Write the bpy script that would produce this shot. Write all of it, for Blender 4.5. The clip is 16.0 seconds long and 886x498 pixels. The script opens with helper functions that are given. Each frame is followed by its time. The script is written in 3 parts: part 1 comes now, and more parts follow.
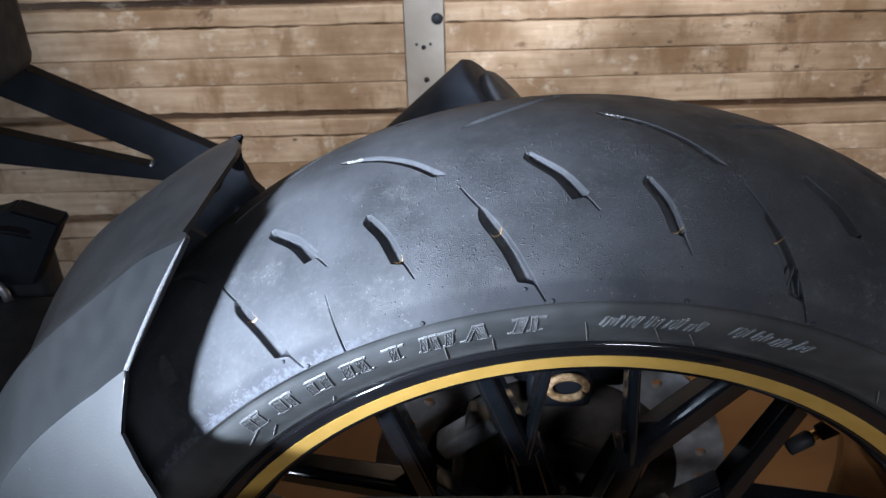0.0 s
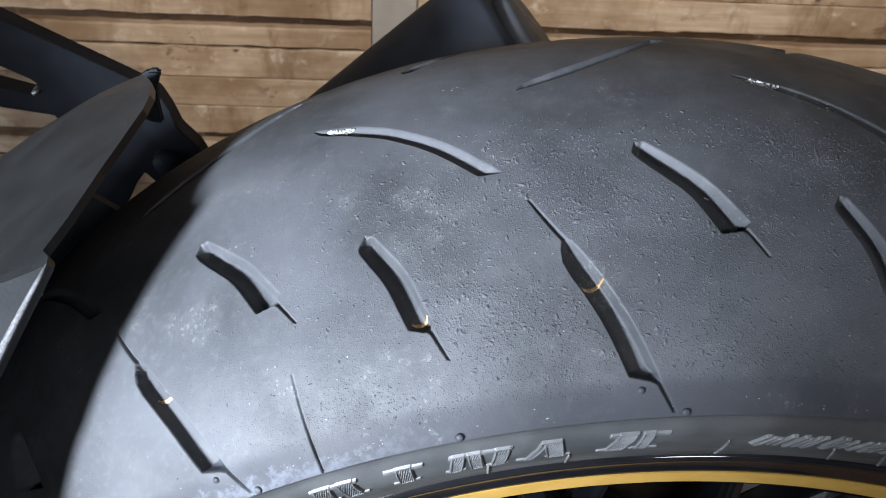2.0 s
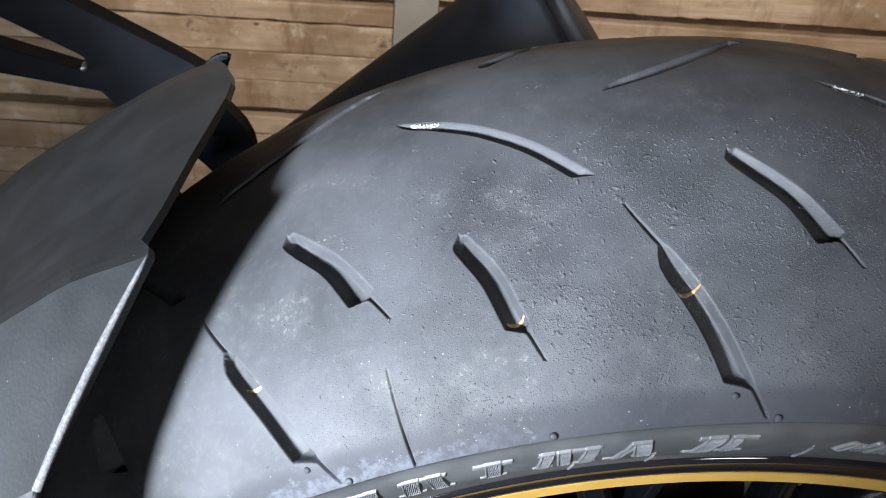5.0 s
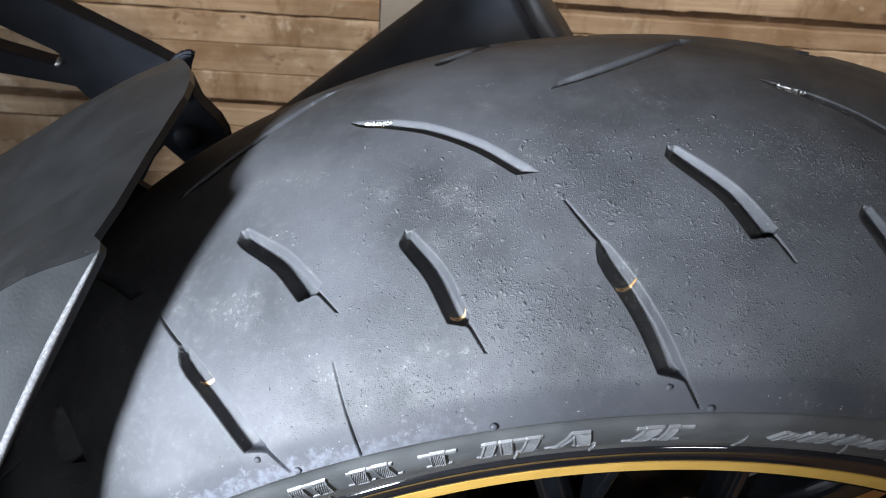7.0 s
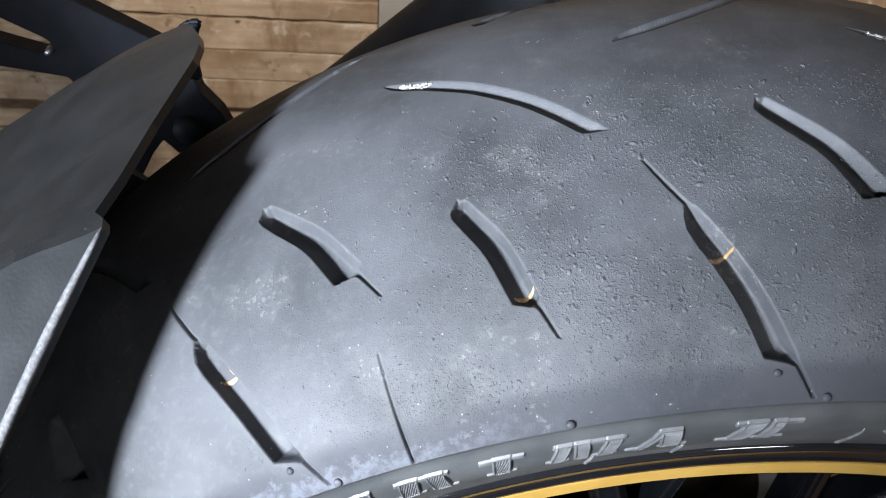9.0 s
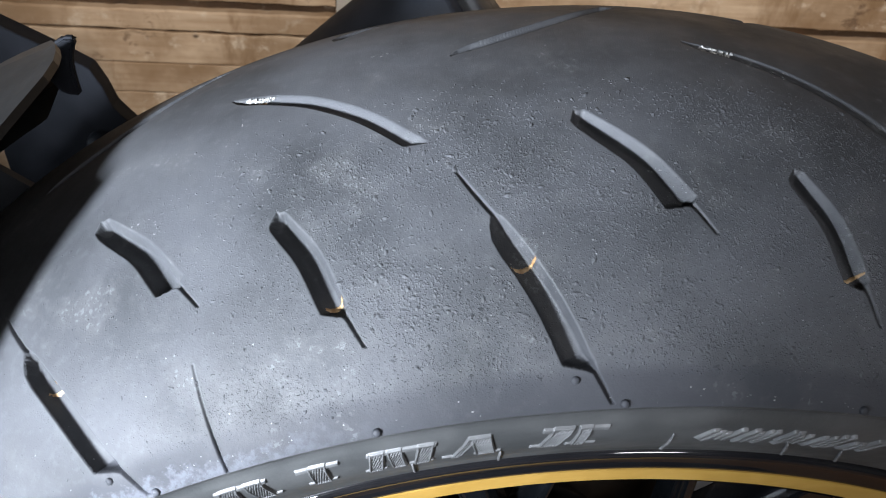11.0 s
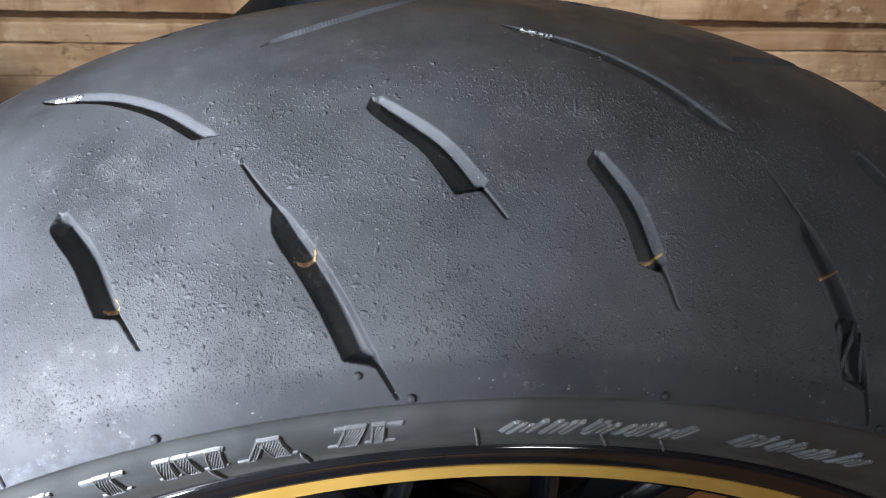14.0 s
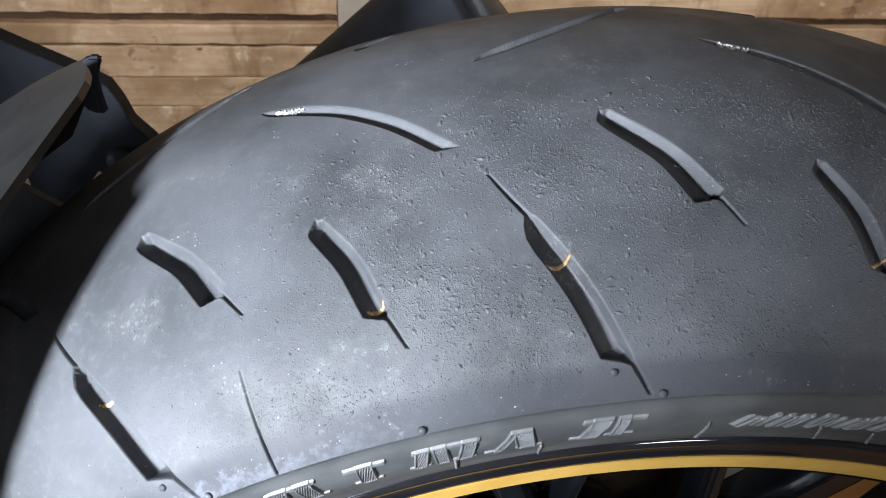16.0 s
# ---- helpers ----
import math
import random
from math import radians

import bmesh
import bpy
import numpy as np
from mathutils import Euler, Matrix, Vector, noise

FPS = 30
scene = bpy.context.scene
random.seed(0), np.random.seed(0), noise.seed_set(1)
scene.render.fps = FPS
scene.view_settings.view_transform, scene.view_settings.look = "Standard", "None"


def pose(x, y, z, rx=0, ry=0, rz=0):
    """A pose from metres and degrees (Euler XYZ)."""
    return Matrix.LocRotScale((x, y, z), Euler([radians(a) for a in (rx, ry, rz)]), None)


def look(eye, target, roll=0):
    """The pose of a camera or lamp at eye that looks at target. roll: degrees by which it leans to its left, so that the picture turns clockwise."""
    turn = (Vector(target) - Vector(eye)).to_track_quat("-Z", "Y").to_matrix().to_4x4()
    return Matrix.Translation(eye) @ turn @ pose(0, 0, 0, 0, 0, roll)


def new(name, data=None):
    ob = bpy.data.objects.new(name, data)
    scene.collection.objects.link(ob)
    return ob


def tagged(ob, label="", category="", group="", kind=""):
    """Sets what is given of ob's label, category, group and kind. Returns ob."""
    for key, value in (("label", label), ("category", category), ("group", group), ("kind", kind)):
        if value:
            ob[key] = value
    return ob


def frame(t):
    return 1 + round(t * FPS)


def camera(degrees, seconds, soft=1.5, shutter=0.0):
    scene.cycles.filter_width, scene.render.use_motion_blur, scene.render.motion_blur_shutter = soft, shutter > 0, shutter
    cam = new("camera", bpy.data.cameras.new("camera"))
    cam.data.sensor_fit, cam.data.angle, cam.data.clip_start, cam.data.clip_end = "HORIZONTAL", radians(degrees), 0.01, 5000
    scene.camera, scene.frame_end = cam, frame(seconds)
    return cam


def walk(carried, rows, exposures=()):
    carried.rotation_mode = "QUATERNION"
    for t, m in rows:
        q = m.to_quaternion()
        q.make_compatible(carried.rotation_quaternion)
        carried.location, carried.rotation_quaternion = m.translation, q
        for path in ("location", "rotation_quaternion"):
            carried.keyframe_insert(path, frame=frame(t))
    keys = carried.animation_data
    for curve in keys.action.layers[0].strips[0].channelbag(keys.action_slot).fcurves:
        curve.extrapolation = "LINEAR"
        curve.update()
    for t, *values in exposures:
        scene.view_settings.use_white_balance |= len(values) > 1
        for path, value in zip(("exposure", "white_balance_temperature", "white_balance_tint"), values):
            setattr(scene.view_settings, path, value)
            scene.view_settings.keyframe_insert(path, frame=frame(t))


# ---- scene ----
cam = camera(55.9, 16.0, 1.0)
# seconds, eye in metres, turn in degrees
PATH = [
    (0, 0.01449, 0.01005, 0.79267, 59.808, 1.421, 0.854),
    (0.5, 0.00336, 0.06809, 0.78107, 59.412, 1.375, 0.222),
    (1, -0.00261, 0.11334, 0.76134, 57.356, 0.381, -0.539),
    (1.5, -0.01138, 0.14182, 0.75514, 55.286, -1.463, -1.114),
    (2, -0.02048, 0.16524, 0.74557, 53.801, -3.067, -1.301),
    (2.5, -0.04031, 0.17019, 0.74467, 52.896, -3.699, -0.892),
    (3, -0.04649, 0.17311, 0.742, 52.752, -4.045, -0.692),
    (3.5, -0.0491, 0.17337, 0.74073, 52.679, -4.16, -0.736),
    (6, -0.04383, 0.16248, 0.76048, 51.734, -4.877, -0.539),
    (6.5, -0.03809, 0.1613, 0.76331, 51.644, -4.932, -0.568),
    (7, -0.03395, 0.16358, 0.75605, 51.479, -4.669, -0.741),
    (7.5, -0.04977, 0.17803, 0.73524, 51.587, -4.414, -0.879),
    (8, -0.05357, 0.18573, 0.722, 51.988, -4.203, -1.291),
    (10.5, -0.01882, 0.17826, 0.73306, 53.33, -4.202, -2.32),
    (11, -0.00528, 0.17858, 0.73071, 53.561, -4.104, -2.523),
    (11.5, 0.00719, 0.17673, 0.73131, 53.782, -3.912, -2.938),
    (12, 0.01931, 0.17873, 0.72952, 53.908, -3.778, -3.261),
    (12.5, 0.02703, 0.17972, 0.72786, 53.968, -3.595, -3.535),
    (13, 0.03584, 0.17976, 0.72831, 54.156, -3.46, -3.925),
    (13.5, 0.04284, 0.17963, 0.72688, 54.337, -3.259, -4.329),
    (14, 0.04201, 0.17991, 0.72618, 54.154, -2.943, -4.463),
    (14.5, 0.03424, 0.1788, 0.7287, 53.931, -2.678, -4.43),
    (15, 0.01936, 0.17669, 0.73323, 54.052, -2.335, -4.196),
    (15.5, 0.00365, 0.1755, 0.73409, 54.023, -2.136, -3.89),
    (16, -0.01364, 0.1743, 0.7334, 53.792, -2.246, -3.598),
]
# stops, and a white balance that starts a little bluer while much of the wall is in view
EXPOSURES = [(0.0, 0.08, 5880, 10), (1.0, 0.02, 6050, 10), (2.5, 0.04, 6400, 10), (6.0, 0.06, 6500, 10), (8.0, 0.06, 6500, 10), (11.0, 0.08, 6500, 10), (12.5, 0.14, 6550, 10), (16.0, 0.20, 6550, 10)]
walk(cam, [(t, pose(*where)) for t, *where in PATH], EXPOSURES)
cam.data.dof.use_dof, cam.data.dof.focus_distance, cam.data.dof.aperture_fstop = True, 0.26, 38.0

# ---- light ----
world = bpy.data.worlds.new("world")
scene.world = world
world.use_nodes = True
world.node_tree.nodes["Background"].inputs[0].default_value = (0.6, 0.7, 1.0, 1)
world.node_tree.nodes["Background"].inputs[1].default_value = 0.02


def area_lamp(name, eye, target, watts, size, colour):
    data = bpy.data.lights.new(name, "AREA")
    data.shape, data.size, data.energy, data.color = "DISK", size, watts, colour
    ob = new(name, data)
    ob.matrix_world = look(eye, target)
    return ob


# unseen fill light behind the camera, added in place of room bounce
area_lamp("front_fill", (0.55, -1.15, 1.45), (0.1, 0.4, 0.5), 15.0, 0.34, (0.97, 0.97, 1.0))

# unseen spot added to brighten only the plank wall
spot = bpy.data.lights.new("wall_fill_spot", "SPOT")
spot.energy, spot.color, spot.shadow_soft_size, spot.spot_size, spot.spot_blend = 265.0, (0.97, 0.945, 0.92), 0.06, radians(36), 0.5
new("wall_fill_spot", spot).matrix_world = look((0.10, -0.90, 2.30), (0.14, 1.20, 0.84))

# unseen key light on the left, placed to fit the tyre's shadows
key_spot = bpy.data.lights.new("key_lamp", "SPOT")
key_spot.energy, key_spot.color, key_spot.shadow_soft_size, key_spot.spot_size, key_spot.spot_blend = 146.0, (0.82, 0.895, 1.0), 0.035, radians(39), 1.0
new("key_lamp", key_spot).matrix_world = look((-0.372, -0.10, 0.712), (-0.078, 0.395, 0.624))

# unseen area light added at the side wall for sheen from the left
side_area = bpy.data.lights.new("side_fill", "AREA")
side_area.shape, side_area.size, side_area.size_y, side_area.energy, side_area.color = "RECTANGLE", 2.3, 0.90, 46.0, (0.74, 0.86, 1.0)
new("side_fill", side_area).matrix_world = look((-2.62, -0.55, 0.47), (0.0, -0.55, 0.47))


# ---- materials ----
class Mat:
    """A node material with short ways to add nodes and links."""

    def __init__(self, name, colour=(0.5, 0.5, 0.5), rough=0.5, metal=0.0, spec=0.5):
        self.m = bpy.data.materials.new(name)
        self.m.use_nodes = True
        self.t = self.m.node_tree
        self.b = self.t.nodes["Principled BSDF"]
        self.b.inputs["Base Color"].default_value = (*colour, 1)
        self.b.inputs["Roughness"].default_value = rough
        self.b.inputs["Metallic"].default_value = metal
        self.b.inputs["Specular IOR Level"].default_value = spec
        self.co = self.t.nodes.new("ShaderNodeTexCoord").outputs["Object"]

    def node(self, kind, **inputs):
        n = self.t.nodes.new("ShaderNode" + kind)
        for key, v in inputs.items():
            sock = n.inputs[key.replace("_", " ")]
            if hasattr(v, "is_linked"):
                self.t.links.new(v, sock)
            else:
                sock.default_value = v
        return n

    def stretch(self, sx, sy, sz, shift=None):
        n = self.node("Mapping", Vector=self.co)
        n.inputs["Scale"].default_value = (sx, sy, sz)
        if shift is not None:
            self.t.links.new(shift, n.inputs["Location"])
        return n.outputs[0]

    def noise(self, scale, detail=3.0, rough=0.55, at=None):
        return self.node("TexNoise", Vector=at or self.co, Scale=scale, Detail=detail, Roughness=rough).outputs["Fac"]

    def cells(self, scale, at=None):
        return self.node("TexVoronoi", Vector=at or self.co, Scale=scale).outputs["Distance"]

    def ramp(self, v, lo, hi, a=0.0, b=1.0):
        n = self.node("MapRange", Value=v, From_Min=lo, From_Max=hi, To_Min=a, To_Max=b)
        n.interpolation_type = "SMOOTHSTEP"
        return n.outputs[0]

    def math(self, op, a, b=0.0):
        n = self.t.nodes.new("ShaderNodeMath")
        n.operation = op
        for i, v in enumerate((a, b)):
            if hasattr(v, "is_linked"):
                self.t.links.new(v, n.inputs[i])
            else:
                n.inputs[i].default_value = v
        return n.outputs[0]

    def mix(self, f, a, b):
        n = self.t.nodes.new("ShaderNodeMix")
        n.data_type = "RGBA"
        for i, v in ((0, f), (6, a), (7, b)):
            if hasattr(v, "is_linked"):
                self.t.links.new(v, n.inputs[i])
            else:
                n.inputs[i].default_value = (*v, 1) if i else v
        return n.outputs[2]

    def colour(self, v):
        self.t.links.new(v, self.b.inputs["Base Color"])
        return self

    def rough(self, v):
        self.t.links.new(v, self.b.inputs["Roughness"])
        return self

    def bump(self, *layers):
        last = None
        for height, strength, depth in layers:
            n = self.node("Bump", Height=height, Strength=strength, Distance=depth)
            if last:
                self.t.links.new(last, n.inputs["Normal"])
            last = n.outputs[0]
        self.t.links.new(last, self.b.inputs["Normal"])
        return self


def rubber_tread():
    m = Mat("tread_rubber", rough=0.6, spec=0.23)
    x = m.node("SeparateXYZ", Vector=m.co)
    r = m.math("SQRT", m.math("ADD", m.math("MULTIPLY", x.outputs[0], x.outputs[0]), m.math("MULTIPLY", x.outputs[2], x.outputs[2])))
    worn = m.math("MULTIPLY", m.ramp(r, 0.2745, 0.284), m.ramp(r, 0.321, 0.311))
    large = m.noise(22.0, 4.0)
    fine = m.noise(420.0, 3.0)
    base = m.mix(m.ramp(large, 0.32, 0.68), (0.025, 0.0265, 0.029), (0.045, 0.047, 0.052))
    base = m.mix(m.math("MULTIPLY", m.ramp(m.noise(75.0, 5.0, 0.65), 0.48, 0.70), 0.38), base, (0.060, 0.061, 0.063))
    base = m.mix(m.math("MULTIPLY", m.ramp(fine, 0.5, 0.75), 0.3), base, (0.065, 0.067, 0.072))
    # chalky scuffs along the edge of the tread, on one stretch
    ragged = m.math("ADD", r, m.math("MULTIPLY", m.math("SUBTRACT", m.noise(150.0, 6.0, 0.7), 0.5), 0.016))
    band = m.math("MULTIPLY", m.ramp(ragged, 0.2772, 0.2755), m.ramp(x.outputs[0], -0.070, -0.125))
    base = m.mix(m.math("MULTIPLY", band, m.ramp(m.noise(420.0, 4.0, 0.7), 0.35, 0.62, 0.08, 0.62)), base, (0.14, 0.148, 0.175))
    # smooth unworn shoulder below the crumbs, painted darker to offset the key light
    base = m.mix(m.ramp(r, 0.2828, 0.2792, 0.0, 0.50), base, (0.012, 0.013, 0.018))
    # pale scuff flecks
    fleck = m.math("MULTIPLY", m.ramp(m.noise(75.0, 2.0), 0.60, 0.68), m.ramp(m.noise(650.0, 3.0), 0.57, 0.62))
    base = m.mix(m.math("MULTIPLY", fleck, 0.10), base, (0.30, 0.31, 0.32))
    speck = m.node("TexVoronoi", Vector=m.co, Scale=420.0)
    pick = m.node("SeparateColor", Color=speck.outputs["Color"])
    dust = m.math("LESS_THAN", speck.outputs["Distance"], m.ramp(pick.outputs[1], 0.0, 1.0, 0.02, 0.09))
    keep = m.ramp(pick.outputs[0], 0.45, 0.75)
    base = m.mix(m.math("MULTIPLY", m.math("MULTIPLY", dust, keep), 0.3), base, (0.42, 0.42, 0.43))
    m.rough(m.ramp(m.noise(55.0, 4.0), 0.3, 0.7, 0.56, 0.72))
    patch = m.math("MULTIPLY", m.ramp(m.noise(40.0, 4.0), 0.42, 0.58, 0.12, 1.0), m.ramp(worn, 0, 1, 0.06, 1.0))
    patch = m.math("MULTIPLY", patch, m.ramp(x.outputs[0], -0.13, -0.03, 0.42, 1.0))
    wobble = m.node("TexNoise", Vector=m.co, Scale=700.0, Detail=1.0).outputs["Color"]

    def crumb(scale, share):
        scaled = m.node("VectorMath", Vector=wobble)
        scaled.operation = "SCALE"
        scaled.inputs["Scale"].default_value = 1.1 / scale
        warp = m.node("VectorMath", Vector=m.co)
        m.t.links.new(scaled.outputs[0], warp.inputs[1])
        cell = m.node("TexVoronoi", Vector=warp.outputs[0], Scale=scale)
        chance = m.node("SeparateColor", Color=cell.outputs["Color"])
        up = m.math("MULTIPLY", m.ramp(cell.outputs["Distance"], 0.42, 0.05), m.ramp(chance.outputs[0], 1 - share, 1.05 - share))
        return m.math("MULTIPLY", up, patch)

    coarse, small = crumb(1350.0, 0.32), crumb(2300.0, 0.45)
    # glints on the crumbs' tips, painted as a paler colour
    tip = m.math("MULTIPLY", m.math("ADD", m.ramp(coarse, 0.55, 0.9), m.ramp(small, 0.6, 0.95)), 0.6)
    m.colour(m.mix(m.math("MINIMUM", tip, 0.75), base, (0.17, 0.173, 0.18)))
    m.bump((m.noise(30.0, 3.0), 0.25, 0.003), (m.noise(1900.0, 3.0), 0.20, 0.0004), (coarse, 0.50, 0.00042), (small, 0.45, 0.00030))
    return m.m


def rubber_side():
    m = Mat("sidewall_rubber", spec=0.45)
    m.colour(m.mix(m.ramp(m.noise(45.0, 4.0), 0.35, 0.7), (0.030, 0.032, 0.033), (0.050, 0.052, 0.053)))
    m.rough(m.ramp(m.noise(120.0, 3.0), 0.3, 0.7, 0.42, 0.56))
    m.bump((m.noise(900.0, 2.0), 0.15, 0.0004), (m.noise(60.0), 0.2, 0.001))
    return m.m


def plain(name, a, b, rough=(0.4, 0.55), metal=0.0, scale=40.0, bump=0.1, fleck=0.0, spec=0.5):
    """Two tones of one colour in patches, fine grain, and pale dust flecks where fleck is above 0."""
    m = Mat(name, metal=metal, spec=spec)
    c = m.mix(m.ramp(m.noise(scale, 4.0), 0.35, 0.68), a, b)
    if fleck:
        cell = m.node("TexVoronoi", Vector=m.co, Scale=430.0)
        pick = m.node("SeparateColor", Color=cell.outputs["Color"])
        size = m.ramp(pick.outputs[1], 0.0, 1.0, 0.02, 0.085)
        d = m.math("MULTIPLY", m.math("LESS_THAN", cell.outputs["Distance"], size), m.ramp(pick.outputs[0], 0.62, 0.85))
        c = m.mix(m.math("MULTIPLY", d, fleck), c, (0.5, 0.5, 0.5))
    m.colour(c).rough(m.ramp(m.noise(scale * 2.3, 3.0), 0.3, 0.7, *rough))
    if bump:
        m.bump((m.noise(scale * 22, 2.0), bump, 0.0006))
    return m.m


def wood(name, a, b, dark):
    m = Mat(name, spec=0.3)
    info = m.t.nodes.new("ShaderNodeObjectInfo")
    shift = m.node("CombineXYZ", X=m.math("MULTIPLY", info.outputs["Random"], 37.0), Y=0.0, Z=m.math("MULTIPLY", info.outputs["Random"], 11.0)).outputs[0]
    grain = m.noise(9.0, 6.0, 0.65, m.stretch(1.0, 6.0, 14.0, shift))
    blot = m.noise(4.0, 5.0, 0.65, m.stretch(1.0, 1.0, 1.0, shift))
    c = m.mix(m.ramp(grain, 0.3, 0.7), a, b)
    c = m.mix(m.math("MULTIPLY", m.ramp(blot, 0.40, 0.64), 0.85), c, dark)
    # pale washed-out spots and dark mould
    pale = m.noise(26.0, 5.0, 0.7, m.stretch(1.0, 1.0, 1.4, shift))
    c = m.mix(m.math("MULTIPLY", m.ramp(pale, 0.56, 0.70), 0.55), c, (0.66, 0.55, 0.42))
    drip = m.noise(14.0, 5.0, 0.65, m.stretch(1.0, 1.0, 0.35, shift))
    c = m.mix(m.math("MULTIPLY", m.ramp(drip, 0.53, 0.66), 0.75), c, dark)
    mould = m.math("MULTIPLY", m.ramp(m.noise(45.0, 5.0, 0.75, m.stretch(0.6, 1.0, 1.0, shift)), 0.55, 0.66), m.ramp(m.noise(5.0, 2.0, 0.5, m.stretch(1.0, 1.0, 1.0, shift)), 0.48, 0.60))
    c = m.mix(m.math("MULTIPLY", mould, 0.75), c, (0.10, 0.055, 0.03))
    c = m.mix(m.math("MULTIPLY", info.outputs["Random"], 0.45), c, dark)
    speck = m.math("MULTIPLY", m.ramp(m.cells(24.0, m.stretch(1.0, 1.0, 1.6, shift)), 0.14, 0.05), m.ramp(m.noise(11.0), 0.52, 0.60))
    c = m.mix(m.math("MULTIPLY", speck, 0.85), c, (0.05, 0.03, 0.02))
    m.colour(c).rough(m.ramp(grain, 0.3, 0.7, 0.55, 0.75))
    m.bump((grain, 0.3, 0.002), (m.noise(260.0), 0.15, 0.001))
    return m.m


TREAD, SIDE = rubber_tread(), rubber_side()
GLOSS = plain("gloss_black_paint", (0.006, 0.006, 0.007), (0.009, 0.009, 0.010), (0.05, 0.09), bump=0.0)
SPOKE = plain("gloss_black_spoke_paint", (0.004, 0.005, 0.006), (0.007, 0.008, 0.010), (0.08, 0.16), bump=0.03, spec=0.65)
GOLD = plain("gold_paint", (0.36, 0.215, 0.046), (0.41, 0.25, 0.060), (0.60, 0.70), metal=0.0, scale=60.0, bump=0.08, spec=0.2)
GUARD = plain("grey_black_plastic", (0.0045, 0.005, 0.0055), (0.0075, 0.008, 0.0085), (0.40, 0.47), bump=0.12, fleck=0.35, spec=0.45)
EDGE = plain("worn_plastic_edge", (0.05, 0.051, 0.053), (0.095, 0.095, 0.10), (0.55, 0.7), scale=1100.0, bump=0.3, spec=0.2)
BLACK = plain("matt_black_plastic", (0.016, 0.017, 0.019), (0.024, 0.025, 0.028), (0.5, 0.65), bump=0.1, spec=0.15)
COAT = plain("black_powder_coat", (0.006, 0.007, 0.009), (0.010, 0.011, 0.014), (0.50, 0.60), bump=0.15, spec=0.07)
STEEL = plain("dull_steel", (0.30, 0.30, 0.31), (0.45, 0.45, 0.46), (0.35, 0.5), metal=0.9, scale=70.0)
DISC = plain("ground_grey_steel", (0.20, 0.20, 0.205), (0.30, 0.30, 0.31), (0.35, 0.5), metal=0.35, scale=70.0)
# oily metal, its colour also darkened for the shade inside the wheel
DIRTY = plain("oily_cast_metal", (0.010, 0.007, 0.005), (0.026, 0.018, 0.012), (0.45, 0.6), metal=0.4, scale=60.0)
BRASS = plain("brass", (0.55, 0.36, 0.12), (0.65, 0.44, 0.18), (0.25, 0.35), metal=1.0, bump=0.0)
RIB = plain("scuffed_rubber", (0.07, 0.072, 0.075), (0.16, 0.16, 0.165), (0.5, 0.6), scale=300.0)
MOULD = plain("rubbed_moulded_rubber", (0.055, 0.057, 0.059), (0.095, 0.097, 0.10), (0.42, 0.52), scale=160.0, bump=0.1)
TAN = plain("dried_tan_residue", (0.16, 0.085, 0.03), (0.36, 0.25, 0.13), (0.5, 0.65), scale=300.0)
CHALK = plain("chalky_residue", (0.08, 0.08, 0.08), (0.28, 0.28, 0.275), (0.6, 0.75), scale=500.0, bump=0.4)
SCUFF = plain("pale_scuffed_rubber", (0.06, 0.061, 0.063), (0.17, 0.172, 0.175), (0.6, 0.75), scale=700.0, bump=0.2)
PLANK = wood("weathered_plank", (0.40, 0.275, 0.17), (0.55, 0.405, 0.27), (0.20, 0.115, 0.055))
RAW = wood("backing_board", (0.16, 0.09, 0.045), (0.22, 0.13, 0.07), (0.08, 0.05, 0.03))
STRAP = plain("grey_painted_batten", (0.26, 0.225, 0.185), (0.35, 0.31, 0.26), (0.5, 0.65), scale=9.0, bump=0.1)
FLOOR = plain("brown_floor", (0.19, 0.085, 0.022), (0.26, 0.122, 0.034), (0.6, 0.75), scale=4.0, bump=0.2)
BOARD = plain("plain_board", (0.31, 0.285, 0.26), (0.37, 0.34, 0.31), (0.6, 0.75), scale=2.0)


# for unseen room surfaces, dark so that little light bounces back
DARK_ROOM = plain("dark_unseen_board", (0.05, 0.05, 0.05), (0.08, 0.08, 0.08), (0.6, 0.75), scale=2.0)


# ---- mesh helpers ----
def mesh_of(name, bm, material, smooth=True):
    bmesh.ops.recalc_face_normals(bm, faces=bm.faces)
    me = bpy.data.meshes.new(name)
    bm.to_mesh(me)
    bm.free()
    me.materials.append(material)
    if smooth:
        me.shade_smooth()
    return me


def part(name, bm, material, parent, label="", smooth=True, where=None):
    ob = new(name, mesh_of(name, bm, material, smooth))
    ob.parent = parent
    if where is not None:
        ob.location = where
    return tagged(ob, label)


def box(bm, lo, hi, bevel=0.0, m=None, segments=2):
    """A box between two corners, its edges rounded."""
    c = [(a + b) / 2 for a, b in zip(lo, hi)]
    s = [b - a for a, b in zip(lo, hi)]
    made = bmesh.ops.create_cube(bm, size=1, matrix=Matrix.Translation(c) @ Matrix.Diagonal((*s, 1)))["verts"]
    if bevel:
        edges = list({e for v in made for e in v.link_edges})
        made = bmesh.ops.bevel(bm, geom=edges, offset=bevel, segments=segments, affect="EDGES", profile=0.5)["verts"]
    if m is not None:
        bmesh.ops.transform(bm, matrix=m, verts=list(set(made)))
    return bm


